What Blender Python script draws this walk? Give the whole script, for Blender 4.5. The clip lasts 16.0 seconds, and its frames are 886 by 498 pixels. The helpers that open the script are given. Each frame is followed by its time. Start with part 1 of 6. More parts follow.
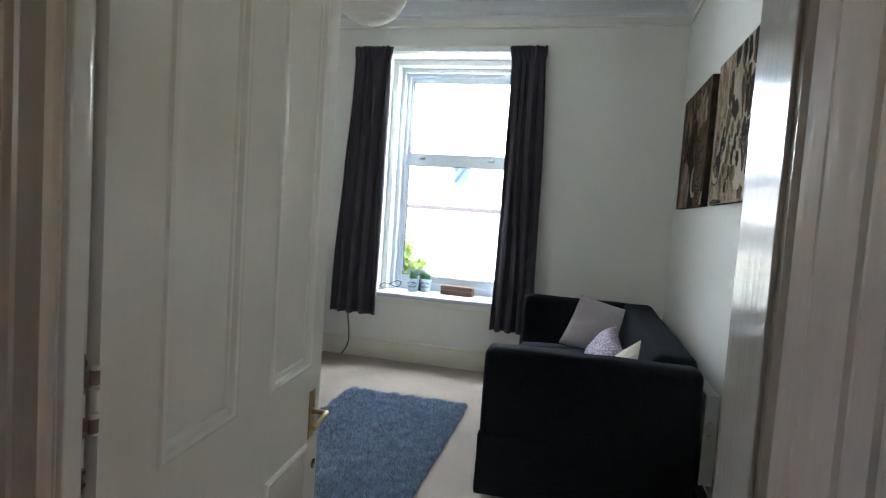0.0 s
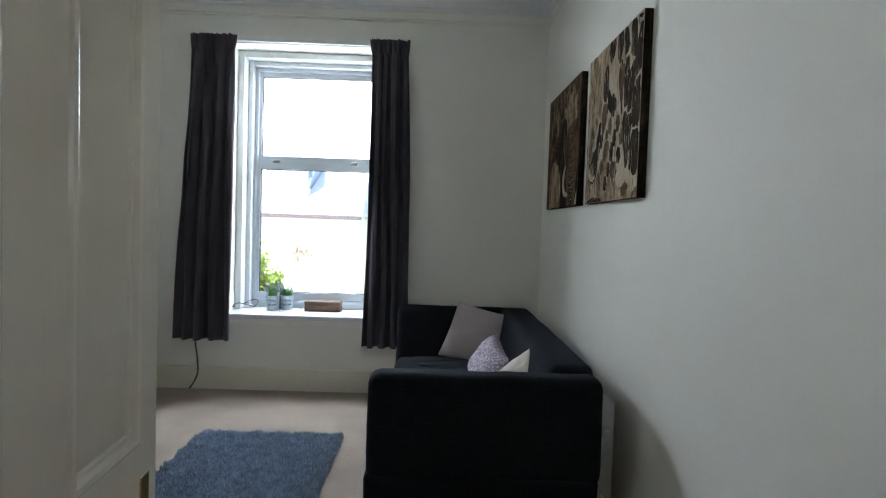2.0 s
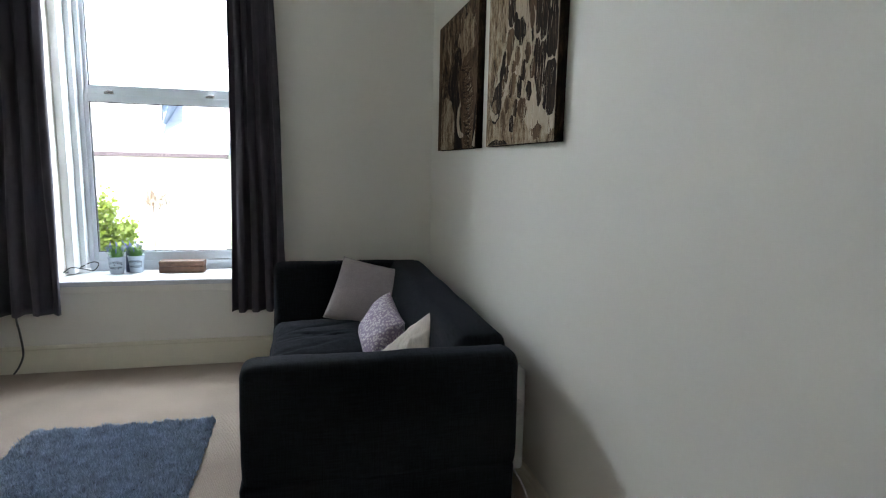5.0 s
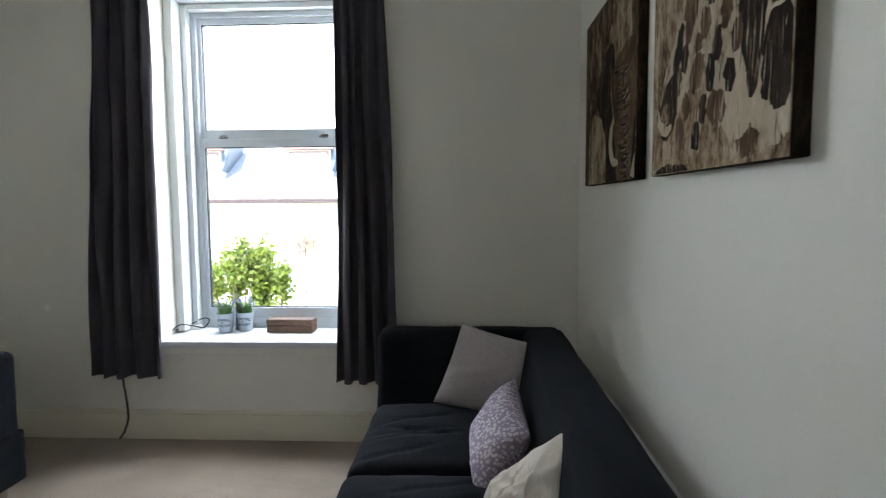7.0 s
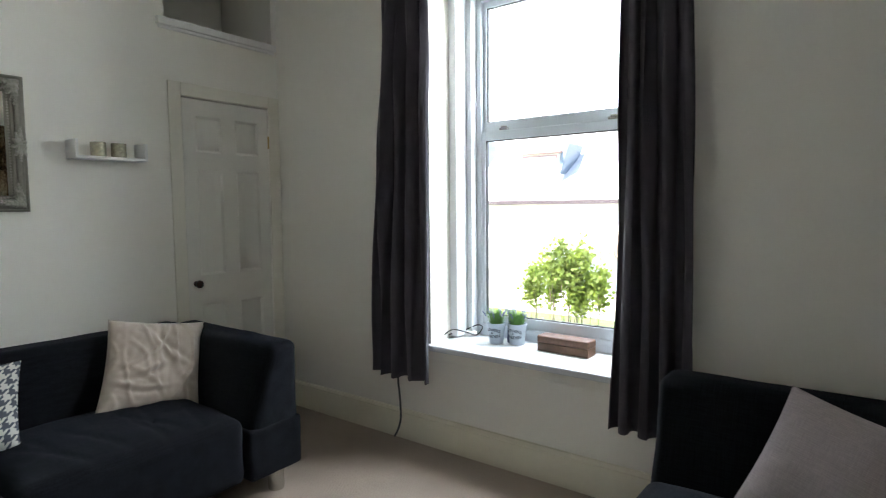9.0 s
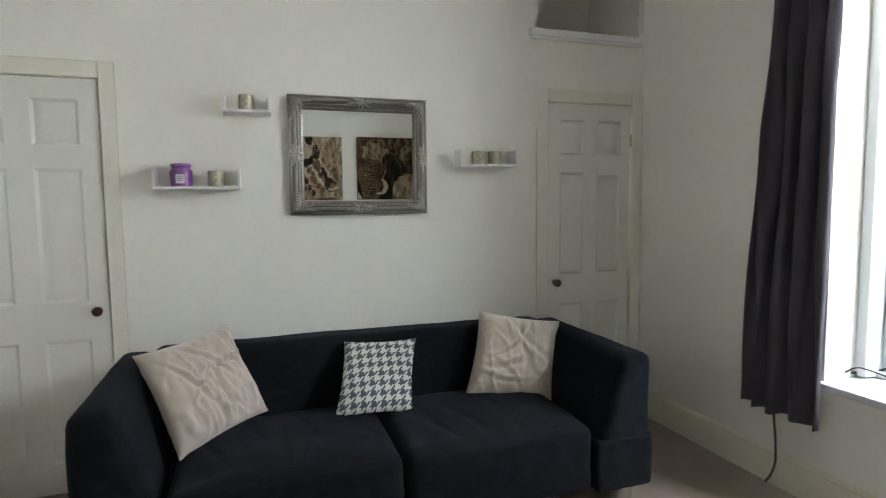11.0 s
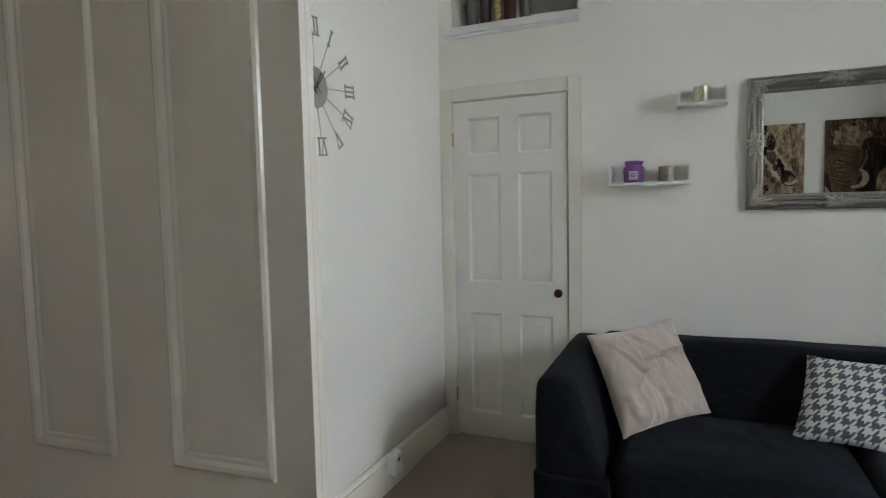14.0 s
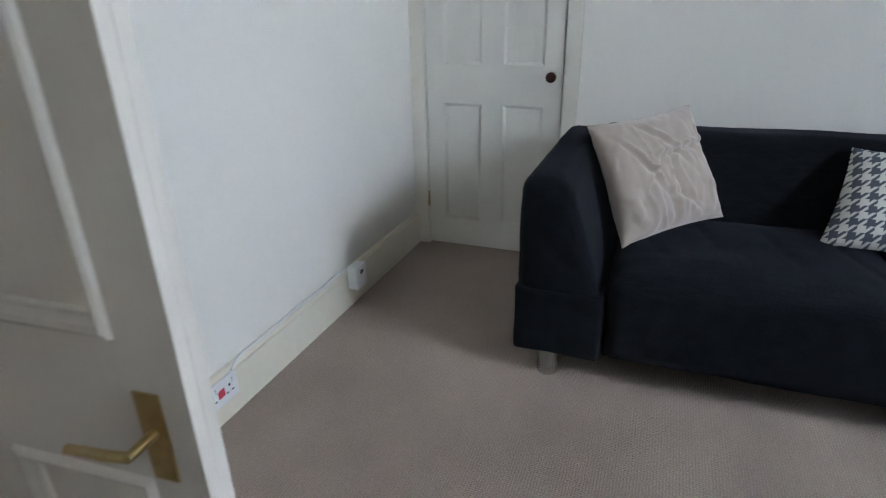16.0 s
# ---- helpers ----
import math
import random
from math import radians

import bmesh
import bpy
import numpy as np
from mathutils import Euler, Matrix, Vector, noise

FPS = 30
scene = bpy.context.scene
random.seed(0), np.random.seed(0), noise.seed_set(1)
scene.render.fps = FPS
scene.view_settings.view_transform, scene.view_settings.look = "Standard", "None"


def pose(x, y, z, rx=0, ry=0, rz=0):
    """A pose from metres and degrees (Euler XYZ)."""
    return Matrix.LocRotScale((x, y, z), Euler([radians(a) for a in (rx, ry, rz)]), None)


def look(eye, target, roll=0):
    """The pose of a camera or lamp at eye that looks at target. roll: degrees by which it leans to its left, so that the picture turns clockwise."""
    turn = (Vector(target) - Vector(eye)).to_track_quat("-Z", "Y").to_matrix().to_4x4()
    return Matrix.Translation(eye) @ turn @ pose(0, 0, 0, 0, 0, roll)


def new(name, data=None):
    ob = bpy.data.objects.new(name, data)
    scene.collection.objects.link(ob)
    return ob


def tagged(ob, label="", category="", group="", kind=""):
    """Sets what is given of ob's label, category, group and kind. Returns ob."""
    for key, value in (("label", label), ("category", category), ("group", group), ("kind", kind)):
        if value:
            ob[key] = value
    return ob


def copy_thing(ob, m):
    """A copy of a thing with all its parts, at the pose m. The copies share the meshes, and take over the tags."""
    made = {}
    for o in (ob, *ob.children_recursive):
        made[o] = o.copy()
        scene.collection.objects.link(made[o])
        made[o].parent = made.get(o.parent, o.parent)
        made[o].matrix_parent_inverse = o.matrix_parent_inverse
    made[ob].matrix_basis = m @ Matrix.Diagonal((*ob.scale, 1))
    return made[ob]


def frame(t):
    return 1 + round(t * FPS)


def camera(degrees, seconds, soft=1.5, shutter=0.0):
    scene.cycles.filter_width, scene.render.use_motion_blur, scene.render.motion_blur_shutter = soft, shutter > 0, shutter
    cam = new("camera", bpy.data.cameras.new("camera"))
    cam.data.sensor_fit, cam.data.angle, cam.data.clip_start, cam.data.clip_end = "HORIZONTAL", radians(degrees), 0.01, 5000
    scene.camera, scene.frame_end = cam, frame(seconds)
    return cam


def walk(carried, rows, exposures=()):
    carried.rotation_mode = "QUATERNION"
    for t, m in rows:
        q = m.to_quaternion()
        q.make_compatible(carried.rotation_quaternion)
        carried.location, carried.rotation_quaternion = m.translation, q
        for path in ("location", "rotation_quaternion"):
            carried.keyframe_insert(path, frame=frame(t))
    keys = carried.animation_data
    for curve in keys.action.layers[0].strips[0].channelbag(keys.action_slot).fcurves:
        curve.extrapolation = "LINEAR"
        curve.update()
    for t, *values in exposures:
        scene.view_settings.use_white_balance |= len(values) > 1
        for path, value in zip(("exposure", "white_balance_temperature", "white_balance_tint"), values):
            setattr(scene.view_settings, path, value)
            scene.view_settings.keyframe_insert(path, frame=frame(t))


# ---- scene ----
# the camera and its walk
cam = camera(76.0, 16.0, soft=1.1, shutter=0.2)
PATH = [
    (0, (-0.074, 0.124, 1.282), (-0.533, 2.067, 1.153), 3.9),
    (0.5, (-0.097, 0.127, 1.278), (-0.368, 2.105, 1.169), 3.0),
    (1, (-0.118, 0.171, 1.283), (-0.28, 2.162, 1.191), 2.5),
    (1.5, (-0.156, 0.312, 1.288), (-0.245, 2.308, 1.2), 2.2),
    (2, (-0.197, 0.441, 1.28), (-0.164, 2.439, 1.197), 1.9),
    (2.5, (-0.282, 0.484, 1.249), (-0.109, 2.473, 1.142), 1.7),
    (3, (-0.346, 0.47, 1.207), (-0.036, 2.43, 0.961), 1.5),
    (3.2, (-0.361, 0.466, 1.193), (0.007, 2.406, 0.876), 1.7),
    (5.3, (-0.182, 0.96, 1.335), (0.274, 2.887, 1.056), 1.2),
    (5.5, (-0.167, 1.048, 1.332), (0.26, 2.986, 1.083), 1.0),
    (6, (-0.155, 1.259, 1.334), (0.179, 3.222, 1.144), 0.8),
    (6.5, (-0.048, 1.444, 1.316), (0.121, 3.43, 1.151), 0.2),
    (7, (0.03, 1.6, 1.338), (-0.071, 3.592, 1.176), -0.4),
    (7.5, (0.1, 1.82, 1.33), (-0.319, 3.774, 1.174), -0.4),
    (8, (0.245, 2.11, 1.31), (-0.55, 3.94, 1.165), -0.5),
    (8.2, (0.236, 2.199, 1.295), (-0.671, 3.977, 1.157), -0.5),
    (10.3, (0.004, 2.313, 1.362), (-1.67, 3.392, 1.188), -0.7),
    (10.5, (0.022, 2.321, 1.36), (-1.749, 3.236, 1.196), -0.6),
    (11, (0.034, 2.338, 1.371), (-1.856, 2.972, 1.207), -0.6),
    (11.5, (0.051, 2.396, 1.379), (-1.913, 2.736, 1.214), -0.9),
    (12, (0.063, 2.414, 1.371), (-1.929, 2.479, 1.21), -0.9),
    (12.5, (0.074, 2.386, 1.359), (-1.914, 2.23, 1.208), -1.0),
    (13, (0.066, 2.358, 1.355), (-1.892, 1.981, 1.208), -1.1),
    (13.5, (0.082, 2.314, 1.352), (-1.825, 1.728, 1.211), -1.2),
    (14, (0.074, 2.271, 1.345), (-1.758, 1.482, 1.206), -1.2),
    (14.5, (0.059, 2.23, 1.299), (-1.715, 1.322, 1.132), -1.1),
    (15, (0.023, 2.158, 1.231), (-1.719, 1.245, 0.864), -0.8),
    (15.5, (-0.094, 2.096, 1.181), (-1.776, 1.26, 0.495), -0.4),
    (16, (-0.375, 2.124, 1.182), (-2.085, 1.453, 0.391), -1.2),
]
EXPOSURES = [(0.0, 3.16, 6050, 7), (2.5, 2.68, 6200, 8), (5.5, 2.85, 6400, 10), (6.5, 2.6, 6420, 9), (8.0, 2.76, 6600, 9), (10.5, 2.78, 6620, 10), (11.3, 3.14, 6720, 10), (12.0, 2.88, 6540, 10), (13.0, 2.82, 6480, 12), (14.5, 2.55, 6550, 12), (15.5, 2.72, 6050, 12), (16.0, 2.92, 5950, 13)]
walk(cam, [(t, look(eye, target, roll)) for t, eye, target, roll in PATH], EXPOSURES)

# ---- light ----
world = bpy.data.worlds.new("sky")
scene.world = world
world.use_nodes = True
wn = world.node_tree.nodes
sky = wn.new("ShaderNodeTexSky")
sky.sky_type = "NISHITA"
sky.sun_disc = False
sky.sun_elevation = radians(60)
sky.sun_rotation = radians(200)
world.node_tree.links.new(sky.outputs["Color"], wn["Background"].inputs["Color"])
wn["Background"].inputs["Strength"].default_value = 0.15
sun = new("sun", bpy.data.lights.new("sun", "SUN"))
sun.data.energy, sun.data.angle, sun.data.color = 5.0, radians(0.5), (1.0, 0.95, 0.88)
sun.matrix_world = look((-2.2, -8.9, 15.9), (0, 0, 0))

skylight = new("window_skylight", bpy.data.lights.new("window_skylight", "AREA"))
skylight.data.shape, skylight.data.size, skylight.data.size_y = "RECTANGLE", 7.0, 2.6
skylight.data.energy, skylight.data.color = 192.0, (0.832, 0.920, 1.0)
skylight.matrix_world = look((-1.155, 5.6, 3.15), (-1.155, 0.0, 2.6))

# ---- materials ----


def material(name, colour, rough=0.6, metal=0.0, vary=0.08, scale=6.0, grain=90.0, bump=0.15, depth=0.002, tint=None, coat=0.0, stretch=None):
    """A surface with broad stains and fine grain round one base colour."""
    m = bpy.data.materials.new(name)
    m.use_nodes = True
    n, l = m.node_tree.nodes, m.node_tree.links
    b = n["Principled BSDF"]
    b.inputs["Roughness"].default_value, b.inputs["Metallic"].default_value = rough, metal
    b.inputs["Coat Weight"].default_value = coat
    co = n.new("ShaderNodeTexCoord")
    broad, fine = n.new("ShaderNodeTexNoise"), n.new("ShaderNodeTexNoise")
    broad.inputs["Scale"].default_value, broad.inputs["Detail"].default_value = scale, 5.0
    fine.inputs["Scale"].default_value, fine.inputs["Detail"].default_value = grain, 4.0
    for t in (broad, fine):
        l.new(co.outputs["Object"], t.inputs["Vector"])
    if stretch:
        mp = n.new("ShaderNodeMapping")
        mp.inputs["Scale"].default_value = stretch
        l.new(co.outputs["Object"], mp.inputs["Vector"])
        l.new(mp.outputs["Vector"], fine.inputs["Vector"])
    mix = n.new("ShaderNodeMix")
    mix.data_type = "RGBA"
    low = [c * (1 - vary) for c in (tint or colour)]
    high = [min(1.0, c * (1 + vary)) for c in colour]
    mix.inputs["A"].default_value, mix.inputs["B"].default_value = (*low, 1), (*high, 1)
    add = n.new("ShaderNodeMath")
    add.operation = "MULTIPLY_ADD"
    add.inputs[1].default_value = 0.35
    l.new(fine.outputs["Fac"], add.inputs[0])
    half = n.new("ShaderNodeMath")
    half.operation = "MULTIPLY"
    half.inputs[1].default_value = 0.65
    l.new(broad.outputs["Fac"], half.inputs[0])
    l.new(half.outputs[0], add.inputs[2])
    ramp = n.new("ShaderNodeMapRange")
    ramp.inputs["From Min"].default_value, ramp.inputs["From Max"].default_value = 0.3, 0.7
    l.new(add.outputs[0], ramp.inputs["Value"])
    l.new(ramp.outputs["Result"], mix.inputs["Factor"])
    l.new(mix.outputs["Result"], b.inputs["Base Color"])
    if bump:
        bp = n.new("ShaderNodeBump")
        bp.inputs["Strength"].default_value, bp.inputs["Distance"].default_value = bump, depth
        l.new(fine.outputs["Fac"], bp.inputs["Height"])
        l.new(bp.outputs["Normal"], b.inputs["Normal"])
    rr = n.new("ShaderNodeMapRange")
    rr.inputs["To Min"].default_value, rr.inputs["To Max"].default_value = max(0.02, rough - 0.06), min(1.0, rough + 0.06)
    l.new(broad.outputs["Fac"], rr.inputs["Value"])
    l.new(rr.outputs["Result"], b.inputs["Roughness"])
    return m


def weave(name, colour, other, size=420.0, rough=0.9, sheen=0.3, bump=0.5, slub=0.12):
    """A woven cloth: two crossed sets of threads."""
    m = material(name, colour, rough, vary=0.15, scale=5.0, grain=size, bump=0.0)
    n, l = m.node_tree.nodes, m.node_tree.links
    b = n["Principled BSDF"]
    b.inputs["Sheen Weight"].default_value = sheen
    b.inputs["Sheen Roughness"].default_value = 0.5
    co = n["Texture Coordinate"]
    slubs = []
    for k in ((1.0, 0.06, 1.0), (0.06, 1.0, 0.06)):
        mp = n.new("ShaderNodeMapping")
        mp.inputs["Scale"].default_value = k
        t = n.new("ShaderNodeTexNoise")
        t.inputs["Scale"].default_value, t.inputs["Detail"].default_value = size / 3.5, 3.0
        l.new(co.outputs["Object"], mp.inputs["Vector"])
        l.new(mp.outputs["Vector"], t.inputs["Vector"])
        slubs.append(t)
    av = n.new("ShaderNodeMath")
    av.operation = "ADD"
    l.new(slubs[0].outputs["Fac"], av.inputs[0])
    l.new(slubs[1].outputs["Fac"], av.inputs[1])
    mr = n.new("ShaderNodeMapRange")
    mr.inputs["From Min"].default_value, mr.inputs["From Max"].default_value = 0.75, 1.25
    mr.inputs["To Min"].default_value, mr.inputs["To Max"].default_value = 1 - slub, 1 + slub
    l.new(av.outputs[0], mr.inputs["Value"])
    hsv = n.new("ShaderNodeHueSaturation")
    l.new(mr.outputs["Result"], hsv.inputs["Value"])
    l.new(n["Mix"].outputs["Result"], hsv.inputs["Color"])
    l.new(hsv.outputs["Color"], b.inputs["Base Color"])
    waves = []
    for axis in ("X", "Y", "Z"):
        w = n.new("ShaderNodeTexWave")
        w.bands_direction = axis
        w.inputs["Scale"].default_value, w.inputs["Distortion"].default_value = size / 6.0, 1.5
        l.new(co.outputs["Object"], w.inputs["Vector"])
        waves.append(w)
    m1, m2 = n.new("ShaderNodeMath"), n.new("ShaderNodeMath")
    m1.operation = m2.operation = "ADD"
    l.new(waves[0].outputs["Fac"], m1.inputs[0])
    l.new(waves[1].outputs["Fac"], m1.inputs[1])
    l.new(m1.outputs[0], m2.inputs[0])
    l.new(waves[2].outputs["Fac"], m2.inputs[1])
    bp = n.new("ShaderNodeBump")
    bp.inputs["Strength"].default_value, bp.inputs["Distance"].default_value = bump, 0.001
    l.new(m2.outputs[0], bp.inputs["Height"])
    l.new(bp.outputs["Normal"], b.inputs["Normal"])
    return m


WALL = material("wall_paint", (0.87, 0.84, 0.765), 0.72, vary=0.02, scale=1.6, grain=160, bump=0.12, depth=0.001)
CEILING = material("ceiling_paint", (0.85, 0.85, 0.84), 0.85, vary=0.02, scale=2.0, grain=120, bump=0.1, depth=0.001)
HALLPAINT = material("hall_paint", (0.66, 0.52, 0.38), 0.7, vary=0.03, scale=2.0, grain=140, bump=0.12, depth=0.001)
CREAM = material("cream_gloss_paint", (0.80, 0.75, 0.61), 0.32, vary=0.03, scale=5, grain=40, bump=0.1, depth=0.001)
SURROUND = material("surround_satin_paint", (0.80, 0.765, 0.665), 0.4, vary=0.025, scale=5, grain=50, bump=0.08, depth=0.001)
DOORPAINT = material("door_satin_paint", (0.79, 0.77, 0.70), 0.4, vary=0.025, scale=4, grain=60, bump=0.1, depth=0.001)
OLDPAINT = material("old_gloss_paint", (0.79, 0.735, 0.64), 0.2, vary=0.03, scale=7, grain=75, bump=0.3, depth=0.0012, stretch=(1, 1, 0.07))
# darker copy of the lining paint, with the latch side's shade in its colour
SHADEDLINING = material("shaded_lining_gloss", (0.56, 0.50, 0.42), 0.15, vary=0.05, scale=7, grain=110, bump=0.7, depth=0.0012, stretch=(1, 1, 0.09))
HALLTRIM = material("peach_gloss_trim", (0.80, 0.685, 0.555), 0.17, vary=0.08, scale=7, grain=110, bump=0.7, depth=0.0012, stretch=(1, 1, 0.07))
SILLPAINT = material("sill_gloss_paint", (0.73, 0.745, 0.755), 0.25, vary=0.015, scale=4, grain=50, bump=0.08, depth=0.001)
PVC = material("window_plastic", (0.60, 0.64, 0.68), 0.3, vary=0.015, scale=5, grain=80, bump=0.03)
RUBBER = material("window_rubber", (0.03, 0.03, 0.032), 0.7, bump=0.05)
CARPET = material("beige_carpet", (0.51, 0.41, 0.33), 0.95, vary=0.20, scale=2.2, grain=190, bump=1.0, depth=0.006)
# cord loops of the carpet
n, l = CARPET.node_tree.nodes, CARPET.node_tree.links
cords = []
for axis, sc in (("X", 46.0), ("Y", 38.0)):
    w = n.new("ShaderNodeTexWave")
    w.bands_direction = axis
    w.inputs["Scale"].default_value, w.inputs["Distortion"].default_value, w.inputs["Detail Scale"].default_value = sc, 3.0, 3.0
    l.new(n["Texture Coordinate"].outputs["Object"], w.inputs["Vector"])
    cords.append(w)
pr = n.new("ShaderNodeMath")
pr.operation = "MULTIPLY_ADD"
l.new(cords[0].outputs["Fac"], pr.inputs[0])
l.new(cords[1].outputs["Fac"], pr.inputs[1])
l.new(n["Noise Texture.001"].outputs["Fac"], pr.inputs[2])
l.new(pr.outputs[0], n["Bump"].inputs["Height"])
# shade of the cords put into the colour: hollows darker, ridges lighter
mr = n.new("ShaderNodeMapRange")
mr.inputs["From Min"].default_value, mr.inputs["From Max"].default_value = 0.4, 1.3
mr.inputs["To Min"].default_value, mr.inputs["To Max"].default_value = 0.85, 1.13
l.new(pr.outputs[0], mr.inputs["Value"])
hv = n.new("ShaderNodeHueSaturation")
l.new(mr.outputs["Result"], hv.inputs["Value"])
l.new(n["Mix"].outputs["Result"], hv.inputs["Color"])
l.new(hv.outputs["Color"], n["Principled BSDF"].inputs["Base Color"])
RUG = material("rug_pile", (0.31, 0.365, 0.45), 0.9, vary=0.42, scale=22, grain=140, bump=0.3)
RUGBACK = material("rug_backing", (0.12, 0.13, 0.16), 0.95, vary=0.1, bump=0.3)
SOFA = weave("sofa_cloth", (0.0081, 0.0087, 0.0113), None, 900, 0.9, 0.035, 0.2, 0.45)
SOFA.node_tree.nodes["Principled BSDF"].inputs["Sheen Tint"].default_value = (0.55, 0.65, 0.9, 1)
SOFA.node_tree.nodes["Principled BSDF"].inputs["Specular IOR Level"].default_value = 0.12
CURTAIN = weave("curtain_cloth", (0.062, 0.053, 0.066), None, 1100, 0.85, 0.08, 0.3)
GREYCUSHION = weave("grey_cotton", (0.43, 0.375, 0.375), None, 1500, 0.9, 0.15, 0.3)
PINKVELVET = material("pink_velvet", (0.49, 0.405, 0.335), 0.75, vary=0.08, scale=9, grain=300, bump=0.15)
PINKVELVET.node_tree.nodes["Principled BSDF"].inputs["Sheen Weight"].default_value = 0.5
CREAMCLOTH = weave("cream_cloth", (0.74, 0.65, 0.57), None, 1500, 0.9, 0.15, 0.3)
CHROME = material("brushed_steel", (0.62, 0.62, 0.60), 0.25, 1.0, vary=0.05, bump=0.05)
BRASS = material("worn_brass", (0.52, 0.385, 0.17), 0.3, 1.0, vary=0.2, scale=30, bump=0.1)
SILVER = material("antique_silver", (0.52, 0.50, 0.45), 0.42, 0.6, vary=0.10, scale=14, grain=90, bump=0.08, depth=0.001, tint=(0.27, 0.255, 0.215))
# frame mouldings, darker than the beads and leaf scrolls
DULLSILVER = material("darker_silver", (0.33, 0.315, 0.275), 0.36, 0.75, vary=0.06, scale=5, grain=90, bump=0.08, depth=0.001, tint=(0.28, 0.265, 0.23))
SHELFWHITE = material("white_lacquer", (0.82, 0.81, 0.79), 0.35, vary=0.015, bump=0.03)
KNOBWOOD = material("dark_mahogany", (0.055, 0.018, 0.012), 0.25, vary=0.3, scale=30, bump=0.1, coat=0.4)
BOXWOOD = material("reddish_wood", (0.13, 0.065, 0.038), 0.5, vary=0.45, scale=9, grain=70, bump=0.3)
WHITEPLASTIC = material("white_plastic", (0.82, 0.82, 0.80), 0.35, vary=0.01, bump=0.02)
REDPLASTIC = material("red_label", (0.55, 0.05, 0.07), 0.45, bump=0.02)
DARKPLASTIC = material("black_cable", (0.02, 0.02, 0.022), 0.45, bump=0.02)
GREYCABLE = material("grey_cable", (0.07, 0.07, 0.07), 0.5, bump=0.02)
ENAMEL = material("radiator_enamel", (0.80, 0.80, 0.77), 0.3, vary=0.02, bump=0.04)
DARKSLOT = material("dark_slot", (0.02, 0.02, 0.02), 0.8, bump=0.0)


def glassy(name, colour, rough=0.0, ior=1.45):
    m = bpy.data.materials.new(name)
    m.use_nodes = True
    b = m.node_tree.nodes["Principled BSDF"]
    b.inputs["Base Color"].default_value = (*colour, 1)
    b.inputs["Roughness"].default_value, b.inputs["IOR"].default_value = rough, ior
    b.inputs["Transmission Weight"].default_value = 1.0
    return m


GLASS = glassy("window_glass", (1, 1, 1))
MIRROR = bpy.data.materials.new("mirror_glass")
MIRROR.use_nodes = True
MIRROR.node_tree.nodes["Principled BSDF"].inputs["Base Color"].default_value = (0.86, 0.88, 0.87, 1)
MIRROR.node_tree.nodes["Principled BSDF"].inputs["Metallic"].default_value = 1.0
MIRROR.node_tree.nodes["Principled BSDF"].inputs["Roughness"].default_value = 0.01

# ---- building helpers ----


def box(bm, x0, x1, y0, y1, z0, z1, bevel=0.0, segments=2):
    v = [bm.verts.new((x, y, z)) for z in (z0, z1) for y in (y0, y1) for x in (x0, x1)]
    faces = [bm.faces.new([v[i] for i in q]) for q in ((0, 2, 3, 1), (4, 5, 7, 6), (0, 1, 5, 4), (2, 6, 7, 3), (0, 4, 6, 2), (1, 3, 7, 5))]
    if bevel:
        edges = list({e for f in faces for e in f.edges})
        bmesh.ops.bevel(bm, geom=edges, offset=bevel, segments=segments, profile=0.5, affect="EDGES")
    return bm


def cyl(bm, a, b, r, r2=None, n=16):
    """A rod from a to b."""
    a, b = Vector(a), Vector(b)
    d = b - a
    m = Matrix.Translation((a + b) / 2) @ d.to_track_quat("Z", "Y").to_matrix().to_4x4()
    bmesh.ops.create_cone(bm, cap_ends=True, segments=n, radius1=r, radius2=r if r2 is None else r2, depth=d.length, matrix=m)
    return bm


def lathe(bm, profile, n=24, centre=(0, 0, 0)):
    """A turned body from (radius, height) pairs."""
    rings = []
    for r, z in profile:
        rings.append([bm.verts.new((centre[0] + r * math.cos(2 * math.pi * i / n), centre[1] + r * math.sin(2 * math.pi * i / n), centre[2] + z)) for i in range(n)])
    for a, b in zip(rings, rings[1:]):
        for i in range(n):
            bm.faces.new((a[i], a[(i + 1) % n], b[(i + 1) % n], b[i]))
    if profile[0][0] > 1e-4:
        bm.faces.new(rings[0][::-1])
    if profile[-1][0] > 1e-4:
        bm.faces.new(rings[-1])
    return bm


def sweep(bm, profile, path, closed=False):
    """A profile of (out, up) pairs drawn along a path of (point, out-vector) with z up."""
    rows = [[bm.verts.new(Vector(p) + Vector(o) * u + Vector((0, 0, w))) for u, w in profile] for p, o in path]
    pairs = list(zip(rows, rows[1:])) + ([(rows[-1], rows[0])] if closed else [])
    for a, b in pairs:
        for i in range(len(profile) - 1):
            bm.faces.new((a[i], b[i], b[i + 1], a[i + 1]))
    if not closed:
        for r in (rows[0], rows[-1]):
            if len(r) > 2:
                bm.faces.new(r)
    return bm


def tube(bm, points, r, n=8):
    """A round cord through the points."""
    pts = [Vector(p) for p in points]
    rings = []
    for i, p in enumerate(pts):
        d = (pts[min(i + 1, len(pts) - 1)] - pts[max(i - 1, 0)]).normalized()
        side = d.cross(Vector((0.31, 0.17, 0.93))).normalized()
        up = side.cross(d).normalized()
        rings.append([bm.verts.new(p + r * (math.cos(2 * math.pi * k / n) * side + math.sin(2 * math.pi * k / n) * up)) for k in range(n)])
    for a, b in zip(rings, rings[1:]):
        for k in range(n):
            bm.faces.new((a[k], a[(k + 1) % n], b[(k + 1) % n], b[k]))
    bm.faces.new(rings[0][::-1])
    bm.faces.new(rings[-1])
    return bm


